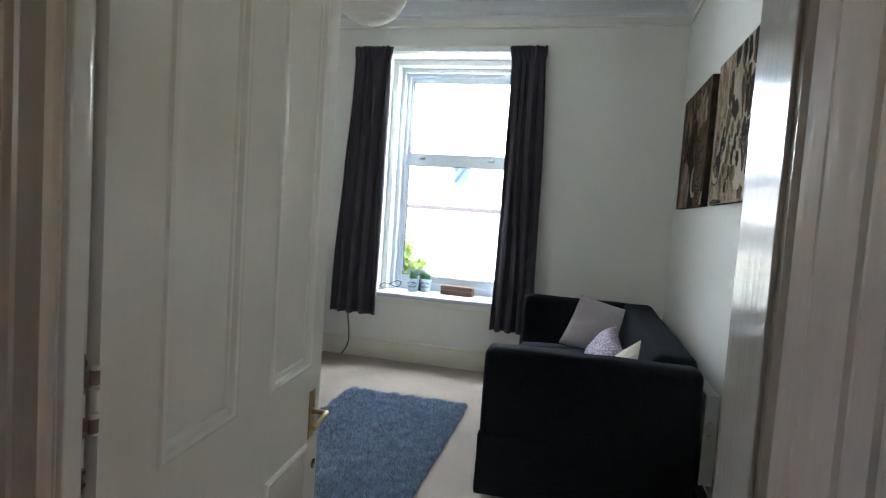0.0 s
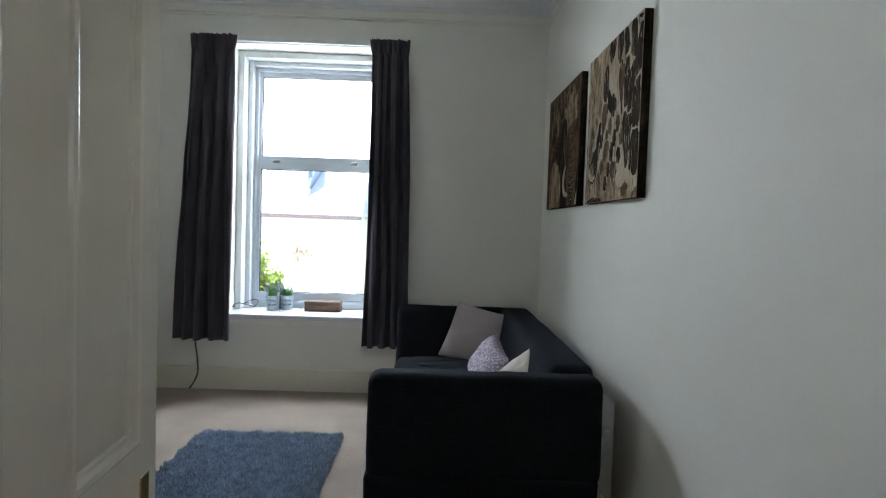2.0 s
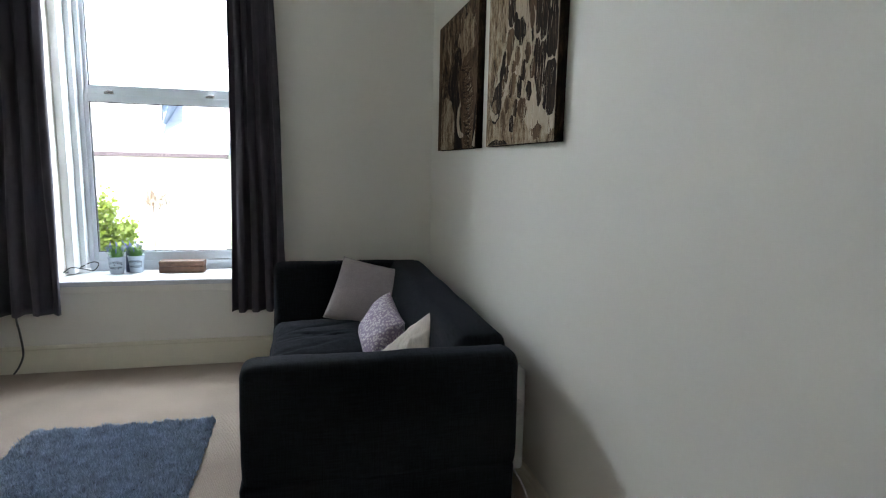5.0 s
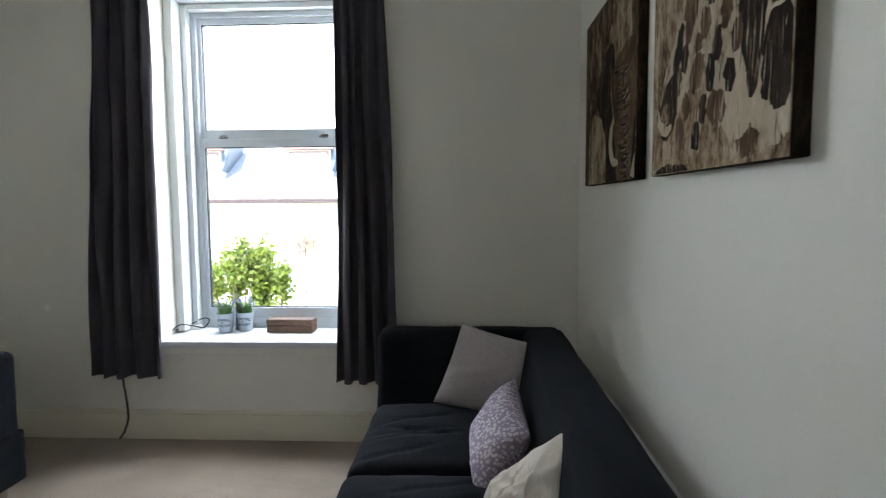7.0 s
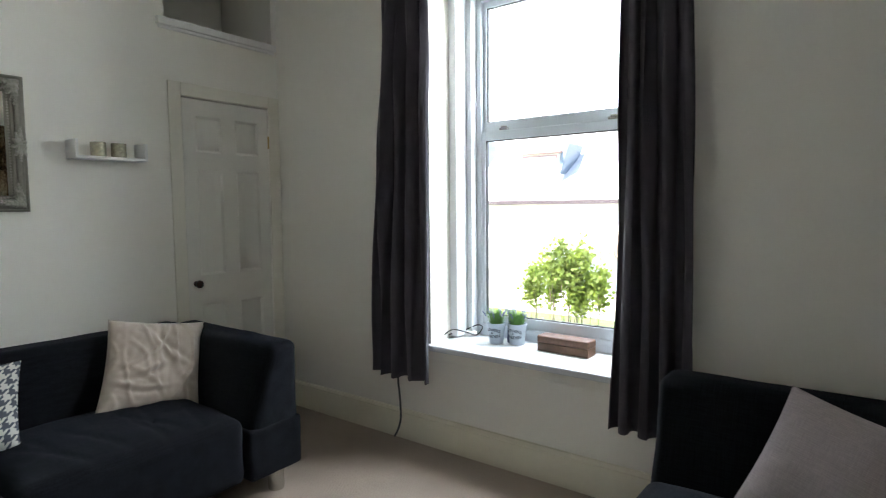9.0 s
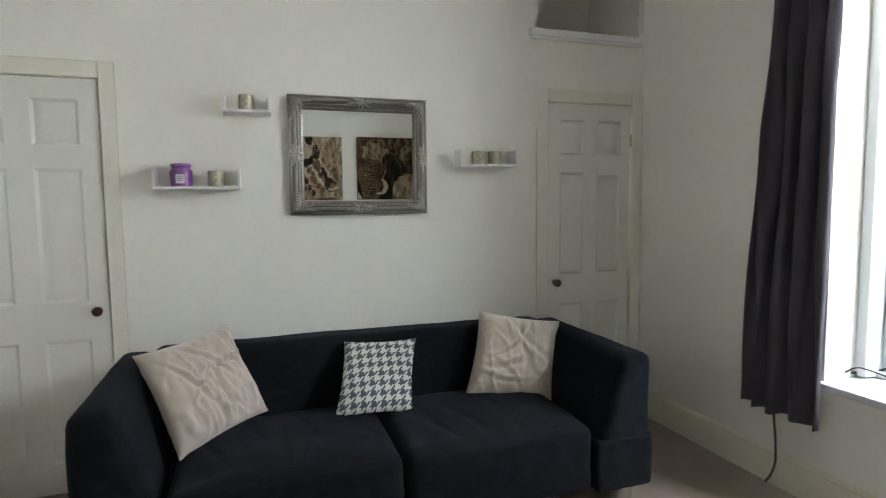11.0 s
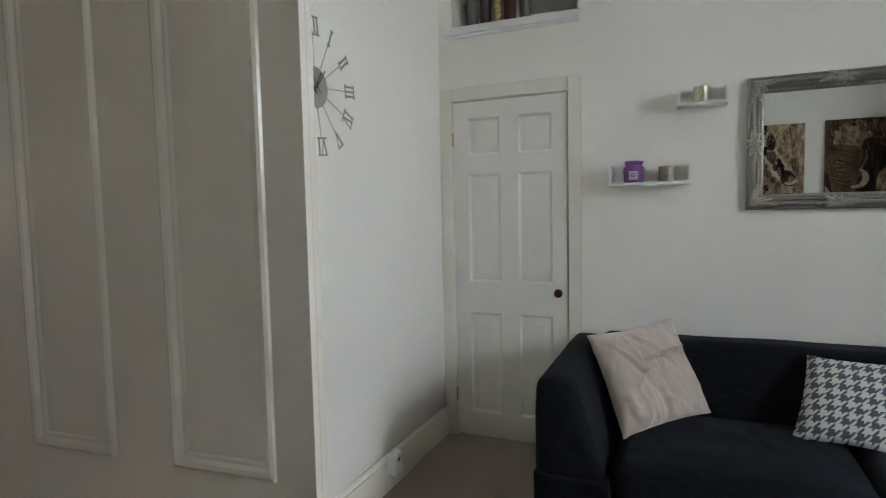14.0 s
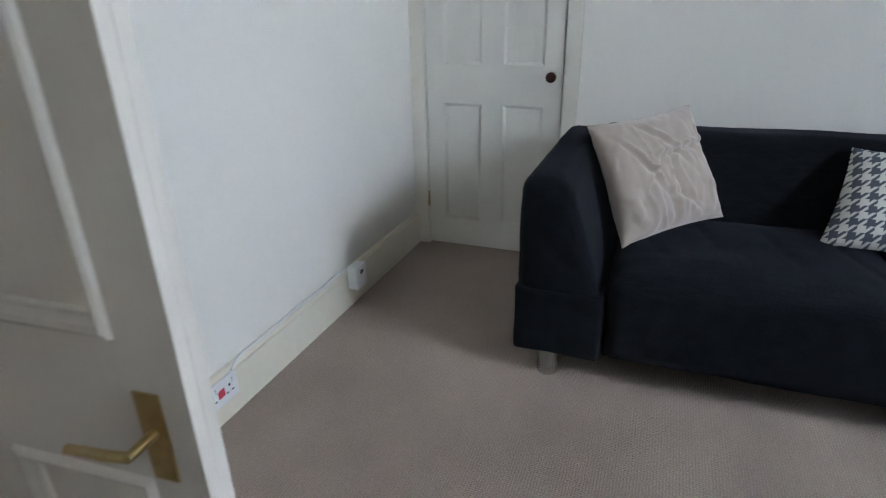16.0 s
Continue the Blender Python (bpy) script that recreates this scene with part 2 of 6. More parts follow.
def curve_points(knots, steps=8):
    """Points of a smooth line through the knots."""
    k = [Vector(p) for p in knots]
    out = []
    for i in range(len(k) - 1):
        p0, p1, p2, p3 = k[max(i - 1, 0)], k[i], k[i + 1], k[min(i + 2, len(k) - 1)]
        for s in range(steps):
            t = s / steps
            out.append(0.5 * (2 * p1 + (p2 - p0) * t + (2 * p0 - 5 * p1 + 4 * p2 - p3) * t * t + (3 * p1 - p0 - 3 * p2 + p3) * t ** 3))
    return out + [k[-1]]


def mesh_of(name, bm, mat, smooth=False):
    bmesh.ops.recalc_face_normals(bm, faces=bm.faces)
    me = bpy.data.meshes.new(name)
    bm.to_mesh(me)
    bm.free()
    me.materials.append(mat)
    if smooth:
        me.shade_smooth()
        me.set_sharp_from_angle(angle=radians(smooth if smooth > 1 else 40))
    return me


def part(name, bm, mat, parent=None, label="", smooth=False):
    """One mesh object, under a thing or a part where one is given."""
    ob = new(name, mesh_of(name, bm, mat, smooth))
    if parent is not None:
        ob.parent = parent
    if label:
        tagged(ob, label)
    return ob


def thing(name, label, category, m=None, group="", kind=""):
    ob = new(name)
    ob.empty_display_size = 0.1
    if m is not None:
        ob.matrix_world = m
    return tagged(ob, label, category, group, kind)


def setting(name, bm, mat, label, category, smooth=False):
    return tagged(part(name, bm, mat, None, "", smooth), label, category, kind="structure")


def B(*a, **k):
    return box(bmesh.new(), *a, **k)


# ---- the room: walls, floor, ceiling ----
XM, XR, YC, YW, H = -3.0, 0.605, 0.945, 4.69, 3.0
WX0, WX1, WZ0, WZ1 = -1.74, -0.57, 0.55, 2.57
DX0, DX1, DZ = -0.71, 0.083, 2.12
HALLY = 0.71
HR, YR = 0.642, 0.750

bm = B(-3.9, XR + 0.3, HALLY + 0.03, 5.25, -0.25, 0.0)
setting("floor", bm, CARPET, "beige looped wool carpet over the whole floor", "floor")
bm = B(-3.9, XR + 0.3, HR - 0.05, 5.25, H, H + 0.2)
setting("ceiling", bm, CEILING, "plain white plaster ceiling", "ceiling")

# window wall, with the opening cut through
bm = bmesh.new()
box(bm, XM - 0.9, WX0, YW, YW + 0.55, 0, H)
box(bm, WX1, XR + 0.3, YW, YW + 0.55, 0, H)
box(bm, WX0, WX1, YW, YW + 0.55, 0, WZ0 - 0.01)
box(bm, WX0, WX1, YW, YW + 0.55, WZ1, H)
setting("wall_north", bm, WALL, "white painted plaster wall round the window", "wall")
bm = B(XR, XR + 0.3, HR, YW, 0, H)
setting("wall_east", bm, WALL, "white painted plaster wall behind the smaller sofa", "wall")
# wall with the room door
bm = bmesh.new()
box(bm, XM - 0.9, DX0 - 0.075, HALLY, YC, 0, H)
box(bm, DX1 + 0.03, XR, HR, YR, 0, H)
box(bm, DX0 - 0.075, DX1 + 0.03, HALLY, YC, DZ + 0.03, H)
setting("wall_south", bm, WALL, "white painted plaster wall with the room door", "wall")
# cupboard wall with two door openings and two niches above
D2, D3 = (1.022, 1.686), (4.020, 4.605)
N2, N3 = (1.03, 1.737), (3.945, 4.65)
CZ, NZ, NT = 1.958, 2.365, 2.86
bm = bmesh.new()
for y0, y1, z0, z1 in ((YC, D2[0], 0, NZ), (D2[0], D2[1], CZ, NZ), (D2[1], D3[0], 0, NZ), (D3[0], D3[1], CZ, NZ), (D3[1], YW, 0, NZ),
                       (YC, N2[0], NZ, NT), (N2[1], N3[0], NZ, NT), (N3[1], YW, NZ, NT), (YC, YW, NT, H)):
    box(bm, XM - 0.14, XM, y0, y1, z0, z1)
for y0, y1 in (N2, N3):
    box(bm, XM - 0.55, XM - 0.14, y0 - 0.1, y1 + 0.1, NZ - 0.1, NZ)
    box(bm, XM - 0.6, XM - 0.55, y0 - 0.1, y1 + 0.1, NZ - 0.1, H)
    box(bm, XM - 0.55, XM - 0.14, y0 - 0.1, y0, NZ, H)
    box(bm, XM - 0.55, XM - 0.14, y1, y1 + 0.1, NZ, H)
setting("wall_west", bm, WALL, "white painted plaster wall with two cupboard doors and niches", "wall")
bm = B(XM - 0.9, XM - 0.85, YC, YW, 0, H)
setting("wall_cupboard_back", bm, WALL, "plain plaster wall behind the cupboards", "wall")

# cornice and the thin moulding under it
bm = bmesh.new()
prof = [(0.0, 2.845), (0.012, 2.845), (0.016, 2.862), (0.03, 2.868), (0.035, 2.885), (0.05, 2.90), (0.075, 2.925), (0.085, 2.95), (0.11, 2.955), (0.12, 2.975), (0.15, 2.98), (0.155, 2.999), (0.0, 2.999)]
c = [((XM, YC, 0), (1, 1, 0)), ((XR, YC, 0), (-1, 1, 0)), ((XR, YW, 0), (-1, -1, 0)), ((XM, YW, 0), (1, -1, 0))]
sweep(bm, prof, c, closed=True)
setting("cornice", bm, CEILING, "moulded white plaster cornice", "cornice", 30)
bm = bmesh.new()
sweep(bm, [(0.001, 2.765), (0.012, 2.768), (0.014, 2.778), (0.007, 2.786), (0.001, 2.789)], c, closed=True)
setting("trim_frieze", bm, WALL, "thin plaster bead under the cornice", "trim", 30)

# skirting boards
SK = [(0.0, 0.0), (0.022, 0.0), (0.022, 0.135), (0.018, 0.143), (0.020, 0.152), (0.012, 0.165), (0.0, 0.168)]


def skirting(name, a, b, out):
    bm = bmesh.new()
    sweep(bm, SK, [((a[0], a[1], 0.0), out), ((b[0], b[1], 0.0), out)])
    setting(name, bm, CREAM, "tall cream painted wooden skirting board", "skirting", 30)


skirting("baseboard_north", (XM, YW - 0.0), (XR, YW), (0, -1, 0))
skirting("baseboard_east", (XR, YR), (XR, YW - 0.022), (-1, 0, 0))
skirting("baseboard_south", (XM, YC), (DX0 - 0.203, YC), (0, 1, 0))
skirting("baseboard_south_short", (DX1 + 0.14, YR), (XR - 0.022, YR), (0, 1, 0))
skirting("baseboard_west", (XM, D2[1] + 0.075), (XM, D3[0] - 0.08), (1, 0, 0))

# niche edges
for i, (y0, y1) in enumerate((N2, N3)):
    bm = bmesh.new()
    box(bm, XM - 0.02, XM + 0.028, max(y0 - 0.05, YC + 0.002), min(y1 + 0.02, YW - 0.002), NZ - 0.038, NZ + 0.004, 0.005)
    box(bm, XM + 0.0005, XM + 0.016, max(y0 - 0.04, YC + 0.002), min(y1 + 0.01, YW - 0.002), NZ - 0.055, NZ - 0.037, 0.004)
    setting("trim_niche_%d" % (i + 1), bm, SHELFWHITE, "white painted ledge under the niche", "trim")

# ---- cupboard doors ----


def architrave(bm, y0, y1, z1, w, t, x, w0=None, w1=None):
    w0, w1 = w0 or w, w1 or w
    box(bm, x, x + t, y0 - w0, y0, 0, z1 + w, 0.004)
    box(bm, x, x + t, y1, y1 + w1, 0, z1 + w, 0.004)
    box(bm, x, x + t, y0 + 0.0005, y1 - 0.0005, z1, z1 + w - 0.001, 0.004)


def panel_leaf(bm, w, h, columns, rows, t=0.035, steps=((0.0, 0.0), (0.006, 0.004), (0.014, 0.009), (0.022, 0.009), (0.048, 0.002), (0.052, 0.002))):
    """A moulded leaf, in x 0..w and z 0..h, face towards -y at y = 0, with raised panels."""
    xs = sorted({0.0, w, *[c for p in columns for c in p]})
    zs = sorted({0.0, h, *[c for p in rows for c in p]})
    for i in range(len(xs) - 1):
        for j in range(len(zs) - 1):
            x0, x1, z0, z1 = xs[i], xs[i + 1], zs[j], zs[j + 1]
            if (x0, x1) in columns and (z0, z1) in rows:
                loops = []
                for s, d in steps:
                    loops.append([bm.verts.new(p) for p in ((x0 + s, d, z0 + s), (x1 - s, d, z0 + s), (x1 - s, d, z1 - s), (x0 + s, d, z1 - s))])
                for a, b in zip(loops, loops[1:]):
                    for k in range(4):
                        bm.faces.new((a[k], a[(k + 1) % 4], b[(k + 1) % 4], b[k]))
                bm.faces.new(loops[-1])
            else:
                bm.faces.new([bm.verts.new(p) for p in ((x0, 0, z0), (x1, 0, z0), (x1, 0, z1), (x0, 0, z1))])
    f = [bm.verts.new(p) for p in ((0, 0, 0), (w, 0, 0), (w, 0, h), (0, 0, h), (0, t, 0), (w, t, 0), (w, t, h), (0, t, h))]
    for q in ((0, 1, 5, 4), (1, 2, 6, 5), (2, 3, 7, 6), (3, 0, 4, 7), (5, 4, 7, 6)):
        bm.faces.new([f[k] for k in q])
    bmesh.ops.remove_doubles(bm, verts=bm.verts, dist=0.0002)


def cupboard_door(name, y0, y1, knob_low, side0, side1):
    w, h = y1 - y0 - 0.010, CZ - 0.015
    cols = [(w * 0.135, w * 0.425), (w * 0.585, w * 0.875)]
    rows = [(h - 1.80, h - 1.21), (h - 1.03, h - 0.41), (h - 0.305, h - 0.095)]
    door = thing(name, "cream painted six-panel cupboard door, closed, with a dark wooden knob", "door", pose(XM - 0.004, y0 + (0.006 if knob_low else 0.004), 0.010, 0, 0, 90), kind="structure")
    bm = bmesh.new()
    panel_leaf(bm, w, h, cols, rows)
    part("leaf", bm, DOORPAINT, door, smooth=30)
    bm = bmesh.new()
    kx = 0.045 if knob_low else w - 0.045
    lathe(bm, [(0.0, 0.0), (0.016, 0.0), (0.016, 0.004), (0.008, 0.008), (0.008, 0.018), (0.018, 0.026), (0.024, 0.036), (0.022, 0.046), (0.012, 0.052), (0.0, 0.053)], 20)
    k = part("knob", bm, KNOBWOOD, door, "dark polished wooden knob", 40)
    k.matrix_local = pose(kx, 0.0, 0.868, 90)
    for z in (0.24, h - 0.21):
        bm = bmesh.new()
        hx = w + 0.004 if knob_low else -0.004
        cyl(bm, (hx, -0.004, z - 0.04), (hx, -0.004, z + 0.04), 0.006, n=10)
        part("hinge", bm, BRASS, door, "small brass butt hinge", 40)
    bm = bmesh.new()
    architrave(bm, y0 - 0.002, y1 + 0.002, CZ + 0.002, 0.075, 0.010, XM, side0, side1)
    setting("trim_" + name, bm, SURROUND, "flat cream painted door surround", "trim")


cupboard_door("door_2", D2[0], D2[1], False, 0.074, 0.068)
cupboard_door("door_3", D3[0], D3[1], True, 0.075, 0.08)
# added near-black sheets stand in for the shade inside the cupboards
for y0, y1 in (D2, D3):
    bm = B(XM - 0.5, XM - 0.06, y0 - 0.1, y1 + 0.08, 0.001, 0.002)
    setting("trim_cupboard_shade", bm, DARKSLOT, "near-black sheet for the shade behind the closed door", "trim")

# ---- the room door ----
REBATE = 0.755
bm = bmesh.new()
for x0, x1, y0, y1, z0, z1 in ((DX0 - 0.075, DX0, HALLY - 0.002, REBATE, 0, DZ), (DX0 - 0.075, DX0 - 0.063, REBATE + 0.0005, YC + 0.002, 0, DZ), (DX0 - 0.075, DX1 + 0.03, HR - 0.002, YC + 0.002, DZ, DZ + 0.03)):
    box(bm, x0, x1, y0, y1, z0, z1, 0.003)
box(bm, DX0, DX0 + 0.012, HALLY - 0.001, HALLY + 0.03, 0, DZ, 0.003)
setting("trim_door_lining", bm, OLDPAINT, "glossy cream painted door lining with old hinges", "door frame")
# latch side of the same frame, its shade put into a darker colour
setting("trim_door_lining_latch", B(DX1, DX1 + 0.03, HR - 0.002, YR + 0.002, 0, DZ - 0.001, 0.003), SHADEDLINING, "glossy door lining coloured darker for shade, with brush marks", "door frame")
FL = [(0.0, 0.0), (0.012, 0.0), (0.02, 0.004), (0.02, 0.018), (0.015, 0.022), (0.015, 0.05), (0.019, 0.054), (0.015, 0.058), (0.015, 0.075), (0.02, 0.079), (0.016, 0.084), (0.022, 0.09), (0.034, 0.096), (0.036, 0.112), (0.03, 0.122), (0.018, 0.128), (0.0, 0.13)]


def fluted(name, yl, yr, out):
    bm = bmesh.new()
    y = yl
    xl = DX0 - 0.004 if out < 0 else DX0 - 0.072
    for x0, sx, y in ((xl, -1, yl), (DX1 + 0.004, 1, yr)):
        rows = []
        for z in (0.0, DZ + 0.004):
            top = z > 0
            rows.append([bm.verts.new((x0 + sx * w, y + out * d, z + (w if top else 0.0))) for d, w in FL])
        for i in range(len(FL) - 1):
            bm.faces.new((rows[0][i], rows[0][i + 1], rows[1][i + 1], rows[1][i]))
        bm.faces.new(rows[0])
    lo = [bm.verts.new((xl - w, yl + out * d, DZ + 0.004 + w)) for d, w in FL]
    hi = [bm.verts.new((DX1 + 0.004 + w, yr + out * d, DZ + 0.004 + w)) for d, w in FL]
    for i in range(len(FL) - 1):
        bm.faces.new((lo[i], lo[i + 1], hi[i + 1], hi[i]))
    # the hall side is coloured peach, the room side cream
    setting(name, bm, CREAM if out > 0 else HALLTRIM, "moulded cream painted architrave of the room door", "architrave", 25)


fluted("trim_architrave_room", YC, YR, 1)
fluted("trim_architrave_hall", HALLY, HR, -1)

# the leaf, standing open into the room
CHIP = material("bare_brown_wood", (0.24, 0.14, 0.095), 0.8, vary=0.3, scale=40, bump=0.3)
LW, LH = 0.868, 2.09
door = thing("door_1", "old white glossy four-panel door standing open into the room", "door", pose(DX0 + 0.004, 0.772, 0.012, 0, 0, 94.5), kind="structure")
LIP = ((0.0, 0.0), (0.003, -0.006), (0.010, -0.009), (0.018, -0.006), (0.024, 0.003), (0.030, 0.004), (0.034, 0.009), (0.060, 0.009))
cols = [(0.132, 0.380), (0.533, 0.782)]
rows = [(0.16, 0.60), (0.815, LH - 0.12)]
bm = bmesh.new()
panel_leaf(bm, LW, LH, cols, rows, 0.0205, LIP)
part("leaf", bm, OLDPAINT, door, smooth=30)
bm = bmesh.new()
panel_leaf(bm, LW, LH, [(LW - b, LW - a) for a, b in cols][::-1], rows, 0.0205, LIP)
ob = part("leaf_back", bm, OLDPAINT, door, "room side of the old door", 30)
ob.matrix_local = pose(LW, 0.0415, 0, 0, 0, 180)
bm = bmesh.new()
box(bm, LW - 0.08, LW - 0.04, -0.004, -0.0005, 0.606, 0.746, 0.002)
part("handle_plate", bm, BRASS, door, "worn brass handle plate")
bm = bmesh.new()
cyl(bm, (LW - 0.06, -0.002, 0.684), (LW - 0.06, -0.05, 0.684), 0.008, 0.0065)
tube(bm, curve_points([(LW - 0.06, -0.046, 0.684), (LW - 0.085, -0.052, 0.686), (LW - 0.12, -0.05, 0.682), (LW - 0.155, -0.046, 0.674)], 5), 0.0075, 10)
part("lever", bm, BRASS, door, "worn brass lever handle", 40)
bm = bmesh.new()
box(bm, LW - 0.08, LW - 0.04, 0.042, 0.0455, 0.606, 0.746, 0.002)
part("handle_plate", bm, BRASS, door, "worn brass handle plate")
bm = bmesh.new()
cyl(bm, (LW - 0.06, 0.044, 0.684), (LW - 0.06, 0.092, 0.684), 0.008, 0.0065)
tube(bm, curve_points([(LW - 0.06, 0.088, 0.684), (LW - 0.085, 0.094, 0.686), (LW - 0.12, 0.092, 0.682), (LW - 0.155, 0.088, 0.674)], 5), 0.0075, 10)
part("lever", bm, BRASS, door, "worn brass lever handle", 40)
bm = bmesh.new()
lathe(bm, [(0.0, 0.0), (0.014, 0.0), (0.014, 0.003), (0.0, 0.004)], 16)
k = part("keyhole_cover", bm, KNOBWOOD, door, "dark round keyhole cover", 40)
k.matrix_local = pose(LW - 0.026, -0.0005, 0.516, 90)
for z in (0.25, 0.98, 1.82):
    bm = bmesh.new()
    for i in range(3):
        cyl(bm, (-0.010, -0.002, z - 0.05 + i * 0.034), (-0.010, -0.002, z - 0.019 + i * 0.034), 0.0065, n=12)
    hinge = part("hinge", bm, OLDPAINT, door, "paint-covered steel hinge", 40)
    for i in (0, 2):
        part("worn_knuckle", cyl(bmesh.new(), (-0.0125, -0.003, z - 0.046 + i * 0.034), (-0.0125, -0.003, z - 0.026 + i * 0.034), 0.0068, n=12), CHIP, hinge, "rusty brown worn knuckle")

# chipped paint beside the hinge
rnd = random.Random(12)
lining = bpy.data.objects["trim_door_lining"]
for z0, z1, y0 in ((0.86, 0.90, 0.746), (0.935, 0.975, 0.744), (1.0, 1.06, 0.746)):
    bm = bmesh.new()
    n = 14
    a, b = [], []
    for i in range(n + 1):
        z = z0 + (z1 - z0) * i / n
        w = 0.010 * math.sin(math.pi * i / n) ** 0.4 * rnd.uniform(0.35, 1.2)
        a.append(bm.verts.new((DX0 + 0.0012, y0 - w * rnd.uniform(0.2, 0.8), z)))
        b.append(bm.verts.new((DX0 + 0.0012, y0 + w + 0.002, z)))
    for i in range(n):
        bm.faces.new((a[i], a[i + 1], b[i + 1], b[i]))
    part("paint_chip", bm, CHIP, lining, "brown wood showing through chipped paint")

# ---- window ----
GY = 5.065
win = thing("window_1", "tall white two-part window in a deep reveal", "window", kind="structure")
bm = bmesh.new()
for a, b, y0 in ((0.0, 0.05, 4.87), (0.05, 0.085, 4.97)):
    box(bm, WX0 + a + 0.001, WX0 + b, y0, 5.12, WZ0 + 0.03, WZ1 - 0.002, 0.004)
    box(bm, WX1 - b, WX1 - a - 0.001, y0, 5.12, WZ0 + 0.03, WZ1 - 0.002, 0.004)
    box(bm, WX0 + b, WX1 - b, y0, 5.12, WZ1 - b, WZ1 - a - 0.003, 0.004)
part("window_box", bm, SILLPAINT, win, "white painted wooden window lining")
FX0, FX1, FZ0, FZ1 = WX0 + 0.087, WX1 - 0.087, 0.61, WZ1 - 0.087
bm = bmesh.new()
box(bm, FX0, FX0 + 0.03, 5.02, 5.10, FZ0, FZ1, 0.004)
box(bm, FX1 - 0.03, FX1, 5.02, 5.10, FZ0, FZ1, 0.004)
box(bm, FX0 + 0.03, FX1 - 0.03, 5.02, 5.10, FZ1 - 0.03, FZ1, 0.004)
box(bm, FX0 + 0.03, FX1 - 0.03, 5.02, 5.10, FZ0, FZ0 + 0.03, 0.004)
part("window_frame", bm, PVC, win)
SX0, SX1 = FX0 + 0.03, FX1 - 0.03
for z0, z1, y, n in ((FZ0 + 0.03, 1.735, 5.045, "lower_sash"), (1.715, FZ1 - 0.03, 5.06, "upper_sash")):
    bm = bmesh.new()
    low, up = (0.058, 0.049) if n == "lower_sash" else (0.075, 0.035)
    box(bm, SX0, SX0 + 0.024, y - 0.018, y + 0.018, z0, z1, 0.003)
    box(bm, SX1 - 0.024, SX1, y - 0.018, y + 0.018, z0, z1, 0.003)
    box(bm, SX0 + 0.024, SX1 - 0.024, y - 0.018, y + 0.018, z0, z0 + low, 0.003)
    box(bm, SX0 + 0.024, SX1 - 0.024, y - 0.018, y + 0.018, z1 - up, z1, 0.003)
    sash = part(n, bm, PVC, win)
    bm = bmesh.new()
    gx0, gx1, gz0, gz1 = SX0 + 0.024, SX1 - 0.024, z0 + low, z1 - up
    for a in ((gx0, gx0 + 0.005, gz0, gz1), (gx1 - 0.005, gx1, gz0, gz1), (gx0 + 0.005, gx1 - 0.005, gz0, gz0 + 0.005), (gx0 + 0.005, gx1 - 0.005, gz1 - 0.005, gz1)):
        box(bm, a[0], a[1], y - 0.012, y + 0.012, a[2], a[3])
    part("gasket", bm, RUBBER, sash, "dark rubber gasket")
    g = part("pane", B(gx0 + 0.002, gx1 - 0.002, y - 0.003, y + 0.003, gz0 + 0.002, gz1 - 0.002), GLASS, sash, "clear glass pane")
    g.visible_shadow = False
for x in (FX0 + 0.18, FX1 - 0.2):
    bm = bmesh.new()
    box(bm, x - 0.028, x + 0.028, 5.012, 5.027, 1.735, 1.75, 0.003)
    box(bm, x - 0.012, x + 0.03, 5.002, 5.014, 1.744, 1.757, 0.003)
    part("sash_catch", bm, CHROME, win, "small metal sash catch")
for x in (FX0 + 0.15, FX1 - 0.06):
    bm = bmesh.new()
    box(bm, x - 0.04, x + 0.04, 5.008, 5.027, 0.655, 0.668, 0.003)
    cyl(bm, (x + 0.03, 5.004, 0.661), (x + 0.03, 5.004, 0.70), 0.005, n=8)
    part("stay", bm, CHROME, win, "metal window stay")
bm = bmesh.new()
box(bm, WX0 - 0.03, WX1 + 0.03, YW - 0.035, YW + 0.001, WZ0 - 0.012, WZ0 + 0.022, 0.008, 3)
box(bm, WX0 + 0.001, WX1 - 0.001, YW, 5.03, WZ0 - 0.008, WZ0 + 0.0222)
part("window_sill", bm, SILLPAINT, win, "deep glossy white painted window sill")
part("apron", B(WX0 - 0.01, WX1 + 0.01, YW - 0.016, YW + 0.0005, WZ0 - 0.058, WZ0 - 0.0125, 0.004), WALL, win, "painted board under the sill")
bm = bmesh.new()
box(bm, WX0 + 0.001, WX1 - 0.001, 5.03, 5.12, WZ0 - 0.008, FZ0, 0.003)
part("sub_sill", bm, PVC, win)
# batten over the opening
setting("trim_curtain_batten", B(-2.0, -0.42, YW - 0.018, YW - 0.0005, WZ1 + 0.008, WZ1 + 0.062, 0.003), WALL, "white painted curtain batten above the window", "batten")

# ---- curtains ----


